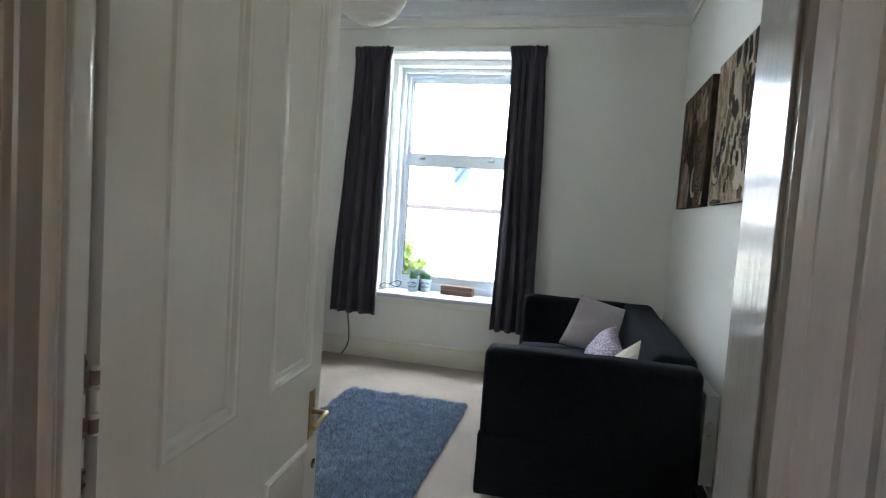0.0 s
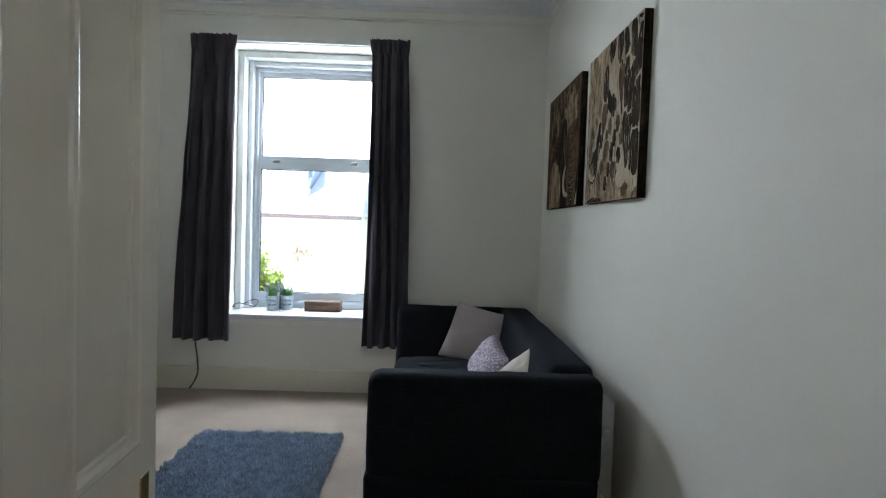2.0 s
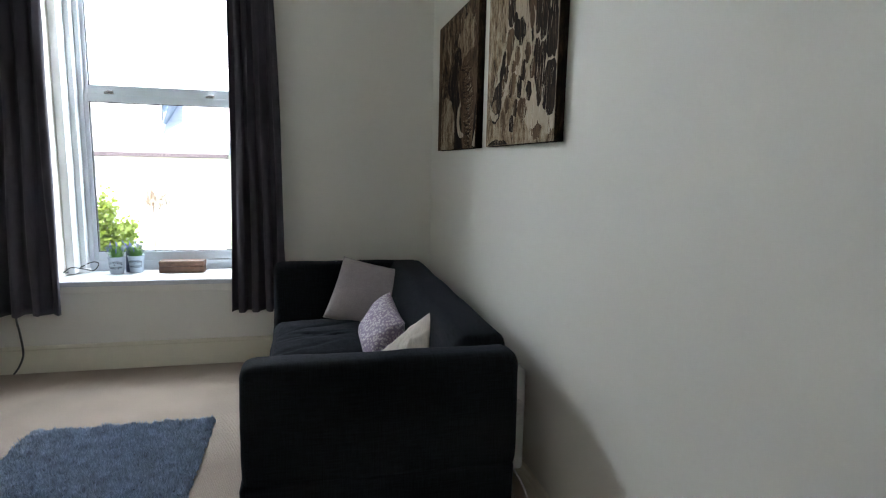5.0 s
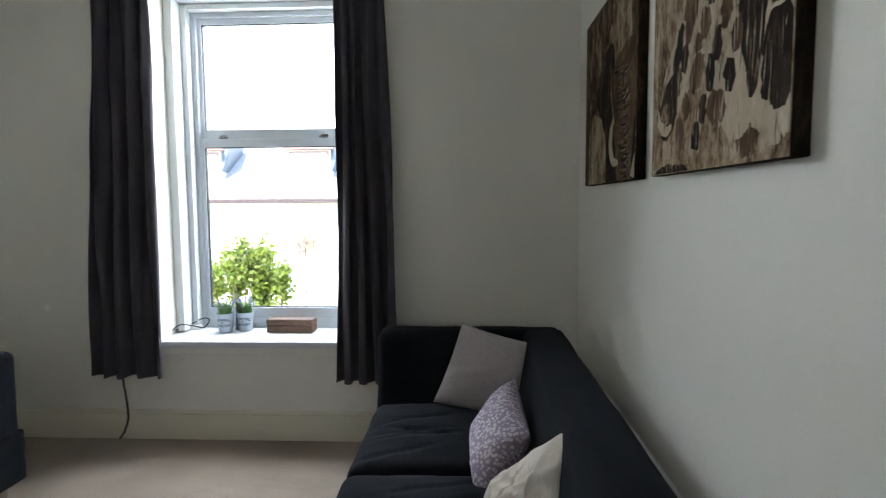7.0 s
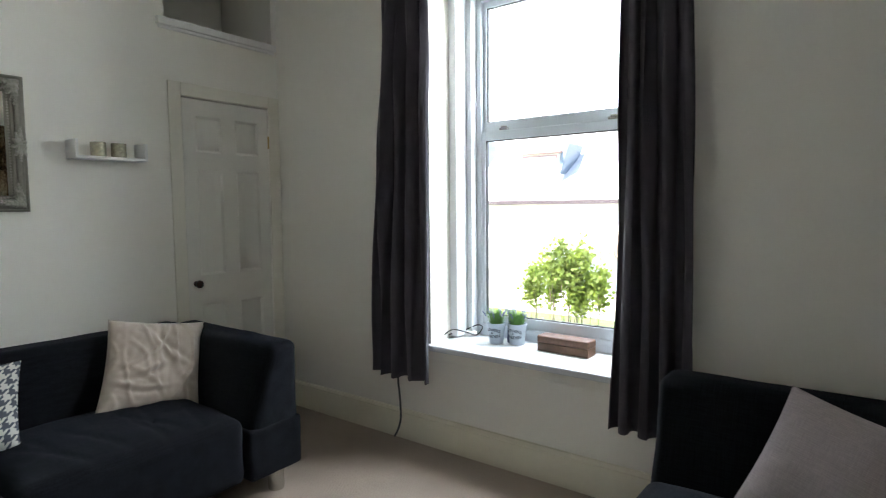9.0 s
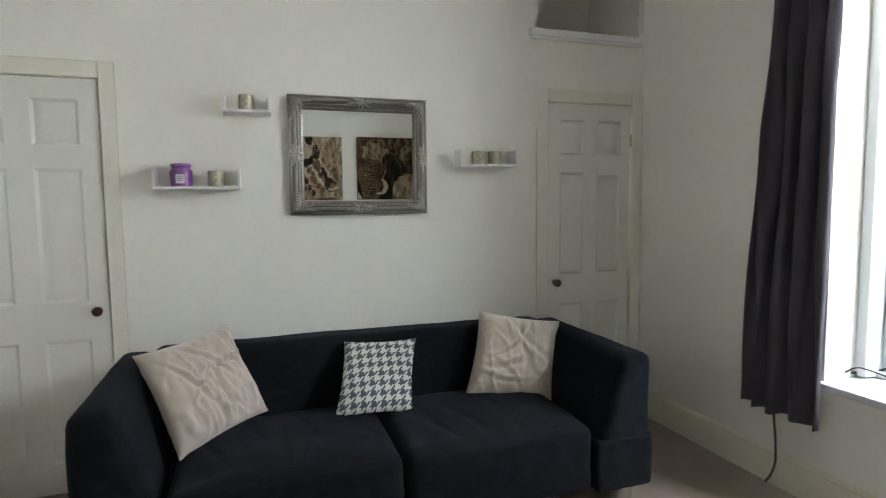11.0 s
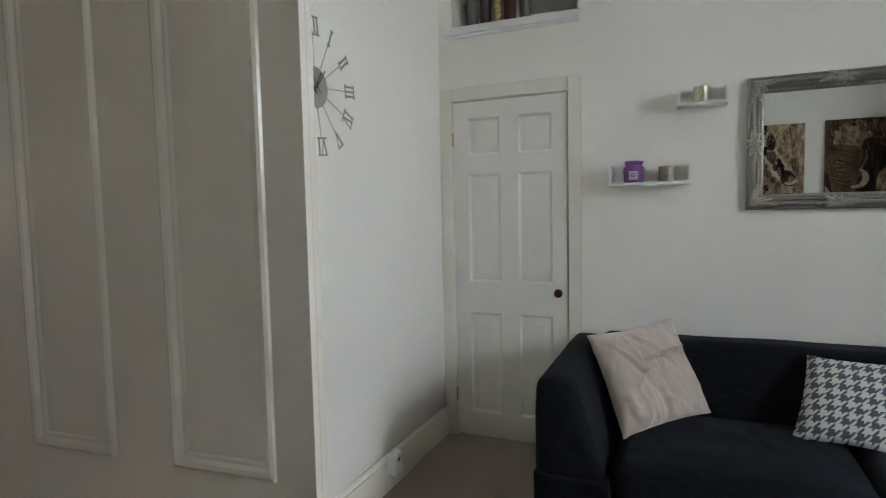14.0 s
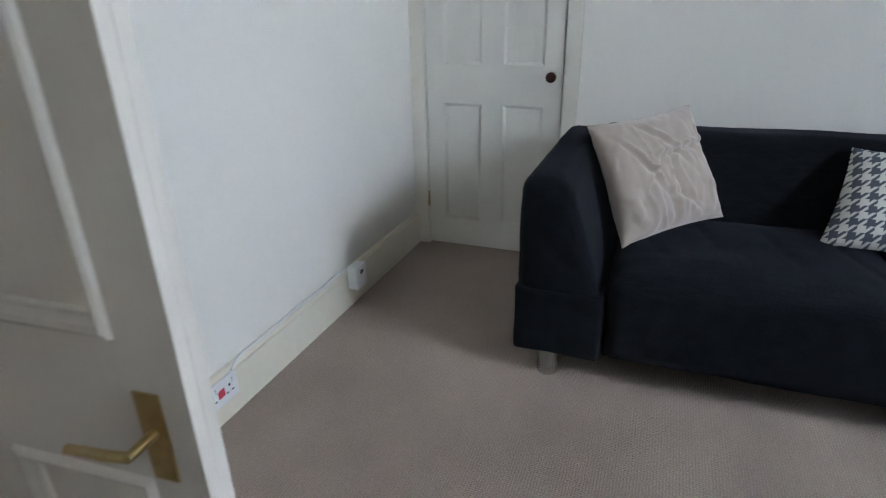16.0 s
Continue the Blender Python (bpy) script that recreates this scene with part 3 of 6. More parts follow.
def curtain(x0, x1, b0, b1, ztop, zbot, folds, seed, label):
    rnd = random.Random(seed)
    bm = bmesh.new()
    nu, nv = folds * 12, 60
    ph = [rnd.uniform(-0.5, 0.5) for _ in range(folds + 2)]
    am = [rnd.uniform(0.75, 1.25) for _ in range(folds + 2)]
    grid = []
    for j in range(nv + 1):
        v = j / nv
        z = ztop + (zbot - ztop) * v
        row = []
        for i in range(nu + 1):
            u = i / nu
            e = v ** 0.8
            x = (x0 + (x1 - x0) * u) * (1 - e) + (b0 + (b1 - b0) * u) * e
            f = u * folds
            k = int(f)
            a = (0.016 + 0.020 * min(1, v * 3)) * am[k] * (1 - (f - k)) + (0.016 + 0.020 * min(1, v * 3)) * am[k + 1] * (f - k)
            wob = noise.noise((u * 3, v * 2.2, seed)) * 0.4
            y = 4.595 + a * math.sin(2 * math.pi * (f + wob) + ph[k] * (1 - (f - k)) + ph[k + 1] * (f - k))
            y += 0.003 * noise.noise((x * 18, z * 5, seed + 3.3))
            x += 0.008 * math.sin(4 * math.pi * f + v * 4)
            if v < 0.045:
                x += (u - 0.5) * 0.035 * (1 - v / 0.045) ** 0.5
                y = 4.60 + 0.016 * math.sin(2 * math.pi * f * 2.0 + ph[k]) + 0.004 * noise.noise((u * 40, z * 20, seed))
            row.append(bm.verts.new((x, y, z + (0.003 * math.sin(2 * math.pi * f + 1.0) if v == 1 else 0.0) + (0.014 * noise.noise((u * 25, 0, seed)) if v == 0 else 0))))
        grid.append(row)
    for a, b in zip(grid, grid[1:]):
        for i in range(nu):
            bm.faces.new((a[i], a[i + 1], b[i + 1], b[i]))
    t = thing("curtain", label, "curtain", group="window curtains")
    ob = part("cloth", bm, CURTAIN, t, smooth=80)
    s = ob.modifiers.new("thickness", "SOLIDIFY")
    s.thickness = 0.003
    bm = bmesh.new()
    box(bm, x0 + 0.01, x1 - 0.01, 4.625, 4.634, ztop - 0.055, ztop - 0.04, 0.002)
    part("heading_tape", bm, WHITEPLASTIC, t, "narrow white heading tape")
    return t


curtain(-1.972, -1.672, -2.085, -1.672, 2.60, 0.385, 4, 4, "long dark grey pencil-pleat curtain drawn open beside the window")
curtain(-0.686, -0.430, -0.70, -0.365, 2.605, 0.365, 4, 9, "long dark grey pencil-pleat curtain behind the smaller sofa")
bm = bmesh.new()
box(bm, -2.0, -0.42, 4.636, 4.65, 2.57, 2.588, 0.002)
for x in (-1.95, -1.2, -0.48):
    box(bm, x - 0.012, x + 0.012, 4.648, YW - 0.017, 2.565, 2.6, 0.002)
tagged(part("curtain_rail", bm, WHITEPLASTIC), "white plastic curtain rail on the batten", "curtain rail")

# ---- sofas ----


def soft_box(bm, x0, x1, y0, y1, z0, z1, r=0.035, n=4, taper=(0, 0), crown=0.0, slope=0.0):
    """A stuffed block: rounded edges; taper moves the top's low-x and high-x sides in, slope its front; crown swells the top."""
    t = bmesh.new()
    box(t, x0, x1, y0, y1, z0, z1)
    for v in t.verts:
        if v.co.z > z1 - 1e-6:
            v.co.x += taper[0] if v.co.x < (x0 + x1) / 2 else -taper[1]
            if v.co.y < (y0 + y1) / 2:
                v.co.y += slope
    bmesh.ops.bevel(t, geom=t.edges[:], offset=r, segments=n, profile=0.5, affect="EDGES")
    bmesh.ops.subdivide_edges(t, edges=[e for e in t.edges if e.calc_length() > 0.1], cuts=14, use_grid_fill=True)
    for v in t.verts:
        u, w = (v.co.x - x0) / (x1 - x0), (v.co.y - y0) / (y1 - y0)
        if v.co.z > (z0 + z1) / 2:
            v.co.z += crown * max(0, 1 - (2 * u - 1) ** 4) * max(0, 1 - (2 * w - 1) ** 4)
        v.co += 0.005 * noise.noise_vector(v.co * 5) + 0.002 * noise.noise_vector(v.co * 17)
    me = bpy.data.meshes.new("tmp")
    t.to_mesh(me)
    t.free()
    bm.from_mesh(me)
    bpy.data.meshes.remove(me)
    return bm


def sofa(length, m, label, seed, D=0.90, HT=0.70, base=0.10):
    """Front at y = 0, back at y = 0.9, x from 0 to length."""
    s = thing("sofa", label, "sofa", m, group="matching sofas")
    AW, SEAM = 0.285, 0.335
    for side in (0, 1):
        a, b = (0.0, AW) if side == 0 else (length - AW, length)
        bm = bmesh.new()
        soft_box(bm, a, b, 0.0, D - 0.02, base, SEAM, 0.014, 3)
        part("arm_base", bm, SOFA, s, smooth=60)
        bm = bmesh.new()
        soft_box(bm, a + 0.004, b - 0.004, 0.005, D - 0.004, SEAM - 0.036, HT, 0.045, 5, (0.0, 0.13) if side == 0 else (0.13, 0.0))
        part("arm", bm, SOFA, s, smooth=60)
    bm = bmesh.new()
    soft_box(bm, 0.152, length - 0.152, D - 0.29, D - 0.002, 0.30, HT + 0.018, 0.04, 4, crown=0.006, slope=0.10)
    part("backrest", bm, SOFA, s, smooth=60)
    bm = bmesh.new()
    box(bm, AW + 0.004, length - AW - 0.004, 0.06, D - 0.05, 0.09, 0.30, 0.01)
    part("seat_frame", bm, SOFA, s)
    mid = length / 2
    for a, b in ((AW + 0.004, mid - 0.002), (mid + 0.002, length - AW - 0.004)):
        bm = bmesh.new()
        soft_box(bm, a, b, 0.012, D - 0.24, 0.10, 0.40, 0.05, 5, crown=0.035)
        rnd = random.Random(seed + int(a * 10))
        folds = [(rnd.uniform(a + 0.1, b - 0.1), rnd.uniform(0.15, 0.45), rnd.uniform(-0.5, 0.5)) for _ in range(7)]
        bmesh.ops.subdivide_edges(bm, edges=[e for e in bm.edges if e.calc_length() > 0.025], cuts=2, use_grid_fill=True)
        for v in bm.verts:
            if v.co.z > 0.3:
                for fx, fy, sl in folds:
                    d = (v.co.x - fx) + sl * (v.co.y - fy)
                    g = math.exp(-(d / 0.010) ** 2) * math.exp(-((v.co.y - fy) / 0.17) ** 2)
                    v.co.z -= 0.009 * g
                v.co.z += 0.004 * noise.noise(v.co * 9)
        part("seat_cushion", bm, SOFA, s, smooth=60)
    for x in (0.115, length - 0.115):
        for y in (0.055, D - 0.10):
            bm = bmesh.new()
            lathe(bm, [(0.0, 0.0), (0.035, 0.0), (0.037, 0.004), (0.037, base + 0.015), (0.0, base + 0.015)], 20, (x, y, 0.0))
            part("leg", bm, CHROME, s, "short round brushed steel leg", 40)
    return s


sofa(2.265, pose(-1.995, 1.735, 0, 0, 0, 90), "large dark navy cloth three-seat sofa with steel legs under the mirror", 3)
sofa(1.95, pose(-0.435, 4.48, 0, 0, 0, -90), "dark navy cloth two-seat sofa with steel legs near the window", 8, 0.908, 0.715, 0.055)

# ---- rug ----
RX0, RX1, RY0, RY1 = -1.525, -0.70, 2.27, 3.775
rug = thing("rug", "blue-grey deep-pile shag rug lying on the carpet", "rug")
part("backing", B(RX0, RX1, RY0, RY1, 0.001, 0.010, 0.003), RUGBACK, rug)
rs = np.random.RandomState(5)
nx, ny = 134, 246


def clumps(size, x, y):
    """Smooth random values, one to a clump of the given size."""
    u, v = (x - RX0) / size, (y - RY0) / size
    table = rs.uniform(0, 1, (int((RY1 - RY0) / size) + 4, int((RX1 - RX0) / size) + 4))
    i, j = np.clip(np.floor(u).astype(int) + 1, 0, table.shape[1] - 2), np.clip(np.floor(v).astype(int) + 1, 0, table.shape[0] - 2)
    fu, fv = u - np.floor(u), v - np.floor(v)
    fu, fv = fu * fu * (3 - 2 * fu), fv * fv * (3 - 2 * fv)
    return (table[j, i] * (1 - fu) + table[j, i + 1] * fu) * (1 - fv) + (table[j + 1, i] * (1 - fu) + table[j + 1, i + 1] * fu) * fv


gx, gy = np.meshgrid(np.linspace(RX0, RX1, nx), np.linspace(RY0, RY1, ny))
px = gx.ravel() + rs.uniform(-0.006, 0.006, nx * ny)
py = gy.ravel() + rs.uniform(-0.006, 0.006, nx * ny)
ht = 0.012 + 0.020 * clumps(0.024, px, py) + rs.uniform(-0.003, 0.005, nx * ny)
an = 14.0 * clumps(0.04, px, py) + rs.uniform(-0.8, 0.8, nx * ny)
lean = rs.uniform(0.005, 0.016, nx * ny)
verts, faces = [], []
for i in range(nx * ny):
    k = len(verts)
    for j in range(3):
        a = an[i] + 2.094 * j
        verts.append((px[i] + 0.0055 * math.cos(a), py[i] + 0.0055 * math.sin(a), 0.008))
    verts.append((px[i] + lean[i] * math.cos(an[i]), py[i] + lean[i] * math.sin(an[i]), 0.008 + ht[i]))
    faces += [(k, k + 1, k + 3), (k + 1, k + 2, k + 3), (k + 2, k, k + 3)]
me = bpy.data.meshes.new("shag_surface")
me.from_pydata(verts, [], faces)
me.materials.append(RUG)
n, l = RUG.node_tree.nodes, RUG.node_tree.links
geo, hsv = n.new("ShaderNodeNewGeometry"), n.new("ShaderNodeHueSaturation")
mr = n.new("ShaderNodeMapRange")
mr.inputs["To Min"].default_value, mr.inputs["To Max"].default_value = 0.7, 1.35
l.new(geo.outputs["Random Per Island"], mr.inputs["Value"])
l.new(mr.outputs["Result"], hsv.inputs["Value"])
l.new(n["Mix"].outputs["Result"], hsv.inputs["Color"])
l.new(hsv.outputs["Color"], n["Principled BSDF"].inputs["Base Color"])
shag = new("shag_surface", me)
shag.parent = rug
tagged(shag, kind="stuff")

# ---- radiator and the sockets by the smaller sofa ----
rad = thing("radiator", "white enamelled panel radiator on the wall behind the smaller sofa", "radiator")
RYA, RYB, RZA, RZB = 2.80, 3.95, 0.145, 0.555
part("front_panel", B(0.536, 0.543, RYA, RYB, RZA, RZB - 0.01, 0.003), ENAMEL, rad)
part("back_panel", B(0.578, 0.586, RYA, RYB, RZA, RZB - 0.01, 0.003), ENAMEL, rad)
for y in (RYA - 0.004, RYB):
    part("side_panel", B(0.533, 0.590, y, y + 0.006, RZA + 0.004, RZB, 0.002), ENAMEL, rad)
bm = bmesh.new()
box(bm, 0.534, 0.540, RYA, RYB, RZB - 0.008, RZB, 0.001)
box(bm, 0.582, 0.588, RYA, RYB, RZB - 0.008, RZB, 0.001)
part("grille_frame", bm, ENAMEL, rad)
slat = mesh_of("slat", B(0.540, 0.582, -0.003, 0.003, RZB - 0.006, RZB - 0.001), ENAMEL)
y = RYA + 0.012
while y < RYB - 0.01:
    o = new("slat", slat)
    o.parent = rad
    o.location = (0, y, 0)
    y += 0.0125
bm = bmesh.new()
cyl(bm, (0.560, RYA - 0.004, 0.42), (0.560, RYA - 0.026, 0.42), 0.02, 0.017, 20)
cyl(bm, (0.560, RYA - 0.004, 0.37), (0.560, RYA - 0.016, 0.37), 0.011, n=16)
part("control_knob", bm, WHITEPLASTIC, rad, "round white control knob", 40)
for y in (RYA + 0.15, RYB - 0.15):
    part("bracket", B(0.586, 0.604, y - 0.02, y + 0.02, RZA + 0.05, RZB - 0.1, 0.002), ENAMEL, rad)


def socket(name, label, m, red=True):
    """A double wall socket; plate in x and z, face towards -y."""
    s = thing(name, label, "socket", m)
    part("plate", B(-0.073, 0.073, -0.010, 0.0, -0.043, 0.043, 0.004), WHITEPLASTIC, s)
    for cx in (-0.036, 0.036):
        bm = bmesh.new()
        box(bm, cx - 0.003, cx + 0.003, -0.0108, -0.0098, 0.006, 0.016)
        for dx in (-0.011, 0.011):
            box(bm, cx + dx - 0.004, cx + dx + 0.004, -0.0108, -0.0098, -0.014, -0.010)
        part("slots", bm, DARKSLOT, s, "three dark pin slots")
        part("switch", B(cx + 0.012, cx + 0.024, -0.0135, -0.0098, 0.014, 0.032, 0.001), WHITEPLASTIC, s)
    if red:
        part("red_mark", B(-0.014, 0.014, -0.0118, -0.0100, -0.012, 0.016, 0.001), REDPLASTIC, s, "small red label")
    return s


socket("double_socket", "white double wall socket with a red label on the skirting board", pose(XR - 0.0225, 2.40, 0.085, 0, 0, -90))
s = thing("single_socket", "white single wall socket on the skirting board", "socket", pose(XR - 0.0225, 2.585, 0.088, 0, 0, -90))
part("plate", B(-0.042, 0.042, -0.010, 0.0, -0.042, 0.042, 0.004), WHITEPLASTIC, s)
part("plug", B(-0.024, 0.024, -0.036, -0.0098, -0.026, 0.022, 0.006), WHITEPLASTIC, s)
bm = bmesh.new()
tube(bm, curve_points([(0.549, 2.80, 0.16), (0.565, 2.70, 0.12), (0.555, 2.58, 0.05), (0.53, 2.55, 0.012), (0.46, 2.46, 0.008), (0.50, 2.36, 0.008), (0.555, 2.28, 0.008), (0.57, 2.18, 0.008)], 8), 0.0035)
tagged(part("power_cable", bm, WHITEPLASTIC, smooth=60), "thin white power cable lying on the carpet behind the sofa", "cable")
socket("double_socket", "white double wall socket on the skirting under the clock", pose(-1.438, YC + 0.0225, 0.112, 0, 0, 180))
s = thing("junction_box", "small white plug-in box on the skirting in the corner", "socket", pose(-2.262, YC + 0.0225, 0.135, 0, 0, 180))
part("body", B(-0.043, 0.043, -0.045, 0.0, -0.05, 0.05, 0.006), WHITEPLASTIC, s)
part("mark", B(-0.012, 0.012, -0.0462, -0.0448, 0.012, 0.03), GREYCABLE, s, "small grey mark")
bm = bmesh.new()
tube(bm, curve_points([(-2.215, YC + 0.018, 0.178), (-2.05, YC + 0.014, 0.174), (-1.85, YC + 0.014, 0.176), (-1.7, YC + 0.016, 0.172), (-1.56, YC + 0.018, 0.176), (-1.50, YC + 0.026, 0.158)], 5), 0.004)
tagged(part("wall_cable", bm, WHITEPLASTIC, smooth=60), "white cable clipped along the top of the skirting board", "cable")

# ---- pictures ----


def paint(name, colours, stretch=0.3, scale=16.0):
    """Dry streaked and specked brushwork through a run of tones."""
    m = bpy.data.materials.new(name)
    m.use_nodes = True
    n, l = m.node_tree.nodes, m.node_tree.links
    b = n["Principled BSDF"]
    b.inputs["Roughness"].default_value = 0.85
    b.inputs["Specular IOR Level"].default_value = 0.08
    co, mp = n.new("ShaderNodeTexCoord"), n.new("ShaderNodeMapping")
    mp.inputs["Scale"].default_value = (1, 1.0, stretch)
    l.new(co.outputs["Object"], mp.inputs["Vector"])
    streak, speck, tone = n.new("ShaderNodeTexNoise"), n.new("ShaderNodeTexNoise"), n.new("ShaderNodeMix")
    for t, sc, ro in ((streak, scale, 0.7), (speck, scale * 4.4, 0.8)):
        t.inputs["Scale"].default_value, t.inputs["Detail"].default_value, t.inputs["Roughness"].default_value = sc, 8.0, ro
        l.new(mp.outputs["Vector"], t.inputs["Vector"])
    tone.inputs["Factor"].default_value = 0.42
    l.new(streak.outputs["Fac"], tone.inputs["A"])
    l.new(speck.outputs["Fac"], tone.inputs["B"])
    ramp = n.new("ShaderNodeValToRGB")
    e = ramp.color_ramp.elements
    e[0].position, e[0].color = 0.37, (*colours[0], 1)
    e[1].position, e[1].color = 0.62, (*colours[-1], 1)
    for i, cc in enumerate(colours[1:-1]):
        e.new(0.37 + 0.25 * (i + 1) / (len(colours) - 1)).color = (*cc, 1)
    l.new(tone.outputs["Result"], ramp.inputs["Fac"])
    l.new(ramp.outputs["Color"], b.inputs["Base Color"])
    bp = n.new("ShaderNodeBump")
    bp.inputs["Strength"].default_value, bp.inputs["Distance"].default_value = 0.3, 0.001
    l.new(speck.outputs["Fac"], bp.inputs["Height"])
    l.new(bp.outputs["Normal"], b.inputs["Normal"])
    return m


UMBER, SEPIA, OCHRE, BUFF = (0.018, 0.012, 0.010), (0.085, 0.050, 0.030), (0.27, 0.185, 0.112), (0.56, 0.46, 0.335)
CANVASTAN = paint("tan_brushwork", (UMBER, SEPIA, OCHRE, (0.40, 0.30, 0.20), BUFF, BUFF), 0.42, 20.0)
CANVASDARK = paint("umber_brushwork", (UMBER, UMBER, (0.032, 0.021, 0.015), SEPIA))
CANVASBROWN = paint("sepia_brushwork", (UMBER, SEPIA, (0.16, 0.10, 0.06), OCHRE))
CANVASPALE = paint("buff_brushwork", (OCHRE, (0.52, 0.43, 0.31), BUFF, (0.74, 0.66, 0.54)))
CANVASMIX = paint("mottled_brushwork", (UMBER, UMBER, SEPIA, OCHRE, BUFF), 0.6, 12.0)


class Canvas:
    """A wrapped canvas on the east wall, painted in patches; s runs from the door side to the window side, v upwards."""

    def __init__(self, y0, y1, z0, z1, edge, base, label):
        self.w, self.h = y1 - y0, z1 - z0
        self.t = thing("canvas_picture", label, "picture", pose(XR - 0.018, (y0 + y1) / 2, (z0 + z1) / 2), group="canvas pictures")
        w, h = self.w / 2, self.h / 2
        part("wrapped_edge", B(-0.0165, 0.0175, -w, w, -h, h, 0.003), edge, self.t, "wrapped dark canvas edge")
        part("painted_face", B(-0.0185, -0.0166, -w + 0.001, w - 0.001, -h + 0.001, h - 0.001, 0.0006), base, self.t)
        self.layer, self.rnd = 0, random.Random(int(y0 * 100))

    def ragged(self, pts, rough, x):
        """An outline broken up like dry paint, kept on the face."""
        seed = self.rnd.uniform(0, 50)
        lim = (self.w / 2 - 0.003, self.h / 2 - 0.003)
        out = []
        for p, q in zip(pts, pts[1:] + pts[:1]):
            k = max(1, int((q - p).length / 0.003))
            for i in range(k):
                c = p.lerp(q, i / k)
                c = c + rough * (noise.noise_vector(Vector((c.y * 30, c.z * 11, seed))) + 0.7 * noise.noise_vector(Vector((c.y * 120, c.z * 50, seed))) + 0.5 * noise.noise_vector(Vector((c.y * 330, c.z * 210, seed))))
                out.append((x, max(-lim[0], min(lim[0], c.y)), max(-lim[1], min(lim[1], c.z))))
        return out

    def outline(self, pts, mat, rough):
        self.layer += 1
        bm = bmesh.new()
        f = bm.faces.new([bm.verts.new(c) for c in self.ragged(pts, rough, -0.0186 - 0.00004 * self.layer)])
        bmesh.ops.triangulate(bm, faces=[f])
        part("painted_patch", bm, mat, self.t)

    def place(self, s, v):
        return Vector((0, (s - 0.5) * self.w, (v - 0.5) * self.h))

    def patch(self, knots, mat, rough=0.010):
        k = [self.place(*p) for p in knots]
        loop = curve_points([k[-1]] + k + [k[0], k[1]], 14)[14:-15]
        self.outline(loop, mat, rough)

    def spot(self, s, v, rs, rv, mat, lean=0.0, rough=0.013):
        self.patch([(s + rs * math.cos(a) + lean * rv * math.sin(a), v + rv * math.sin(a)) for a in [i * math.pi / 4 for i in range(8)]], mat, rough)

    def stroke(self, knots, width, mat, rough=0.004):
        c = curve_points([self.place(*p) for p in knots], 10)
        left, right = [], []
        for i, p in enumerate(c):
            d = (c[min(i + 1, len(c) - 1)] - c[max(i - 1, 0)]).normalized()
            r = width * (0.25 + 0.75 * math.sin(math.pi * (i + 0.5) / len(c)))
            left.append(p + Vector((0, d.z, -d.y)) * r)
            right.append(p - Vector((0, d.z, -d.y)) * r)
        self.outline(left + right[::-1], mat, rough)

    def dabs(self, count, mat, lo, hi, wide=0.0022):
        """Loose dry strokes running down the canvas between two heights."""
        self.layer += 1
        bm = bmesh.new()
        x = -0.0186 - 0.00004 * self.layer
        for i in range(count):
            c = self.place(self.rnd.uniform(0.02, 0.98), self.rnd.uniform(lo, hi))
            ln, w = self.rnd.uniform(0.008, 0.045), wide * self.rnd.uniform(0.3, 1.0)
            lean = self.rnd.gauss(0, 0.006)
            pts = [(c.y - w * 0.3, c.z - ln), (c.y + w, c.z - ln * 0.3), (c.y + w * 0.6 + lean, c.z + ln), (c.y - w + lean * 0.5, c.z + ln * 0.2)]
            lim = (self.w / 2 - 0.003, self.h / 2 - 0.003)
            bm.faces.new([bm.verts.new((x - 0.0000005 * i, max(-lim[0], min(lim[0], y)), max(-lim[1], min(lim[1], z)))) for y, z in pts])
        tagged(part("dry_brushwork", bm, mat, self.t), kind="stuff")


# the elephant: pale brow, ringed trunk, one tusk, dark ear
p = Canvas(3.512, 4.335, 1.412, 2.135, CANVASDARK, CANVASMIX, "unframed sepia canvas picture of an elephant's trunk and tusk")
p.patch([(0.0, 1.0), (0.0, 0.55), (0.10, 0.60), (0.14, 0.80), (0.22, 1.0)], CANVASBROWN, 0.02)
p.patch([(0.10, 0.62), (0.40, 0.60), (0.47, 0.74), (0.36, 0.93), (0.18, 0.92)], CANVASTAN, 0.05)
p.patch([(0.36, 0.66), (0.46, 0.74), (0.60, 0.66), (0.72, 0.50), (0.66, 0.40), (0.55, 0.33), (0.52, 0.0), (0.28, 0.0), (0.34, 0.20), (0.40, 0.40)], CANVASDARK, 0.012)
p.patch([(0.52, 0.0), (0.56, 0.32), (0.72, 0.40), (0.88, 0.36), (0.90, 0.0)], CANVASTAN, 0.012)
p.patch([(0.90, 0.0), (0.93, 0.5), (0.90, 1.0), (1.0, 1.0), (1.0, 0.0)], CANVASBROWN, 0.02)
p.patch([(0.0, 0.62), (0.20, 0.66), (0.37, 0.58), (0.42, 0.46), (0.33, 0.22), (0.28, 0.0), (0.05, 0.0), (0.02, 0.2)], CANVASBROWN, 0.008)
p.patch([(0.0, 0.30), (0.05, 0.16), (0.07, 0.0), (0.0, 0.0)], CANVASDARK, 0.004)
rnd = random.Random(31)
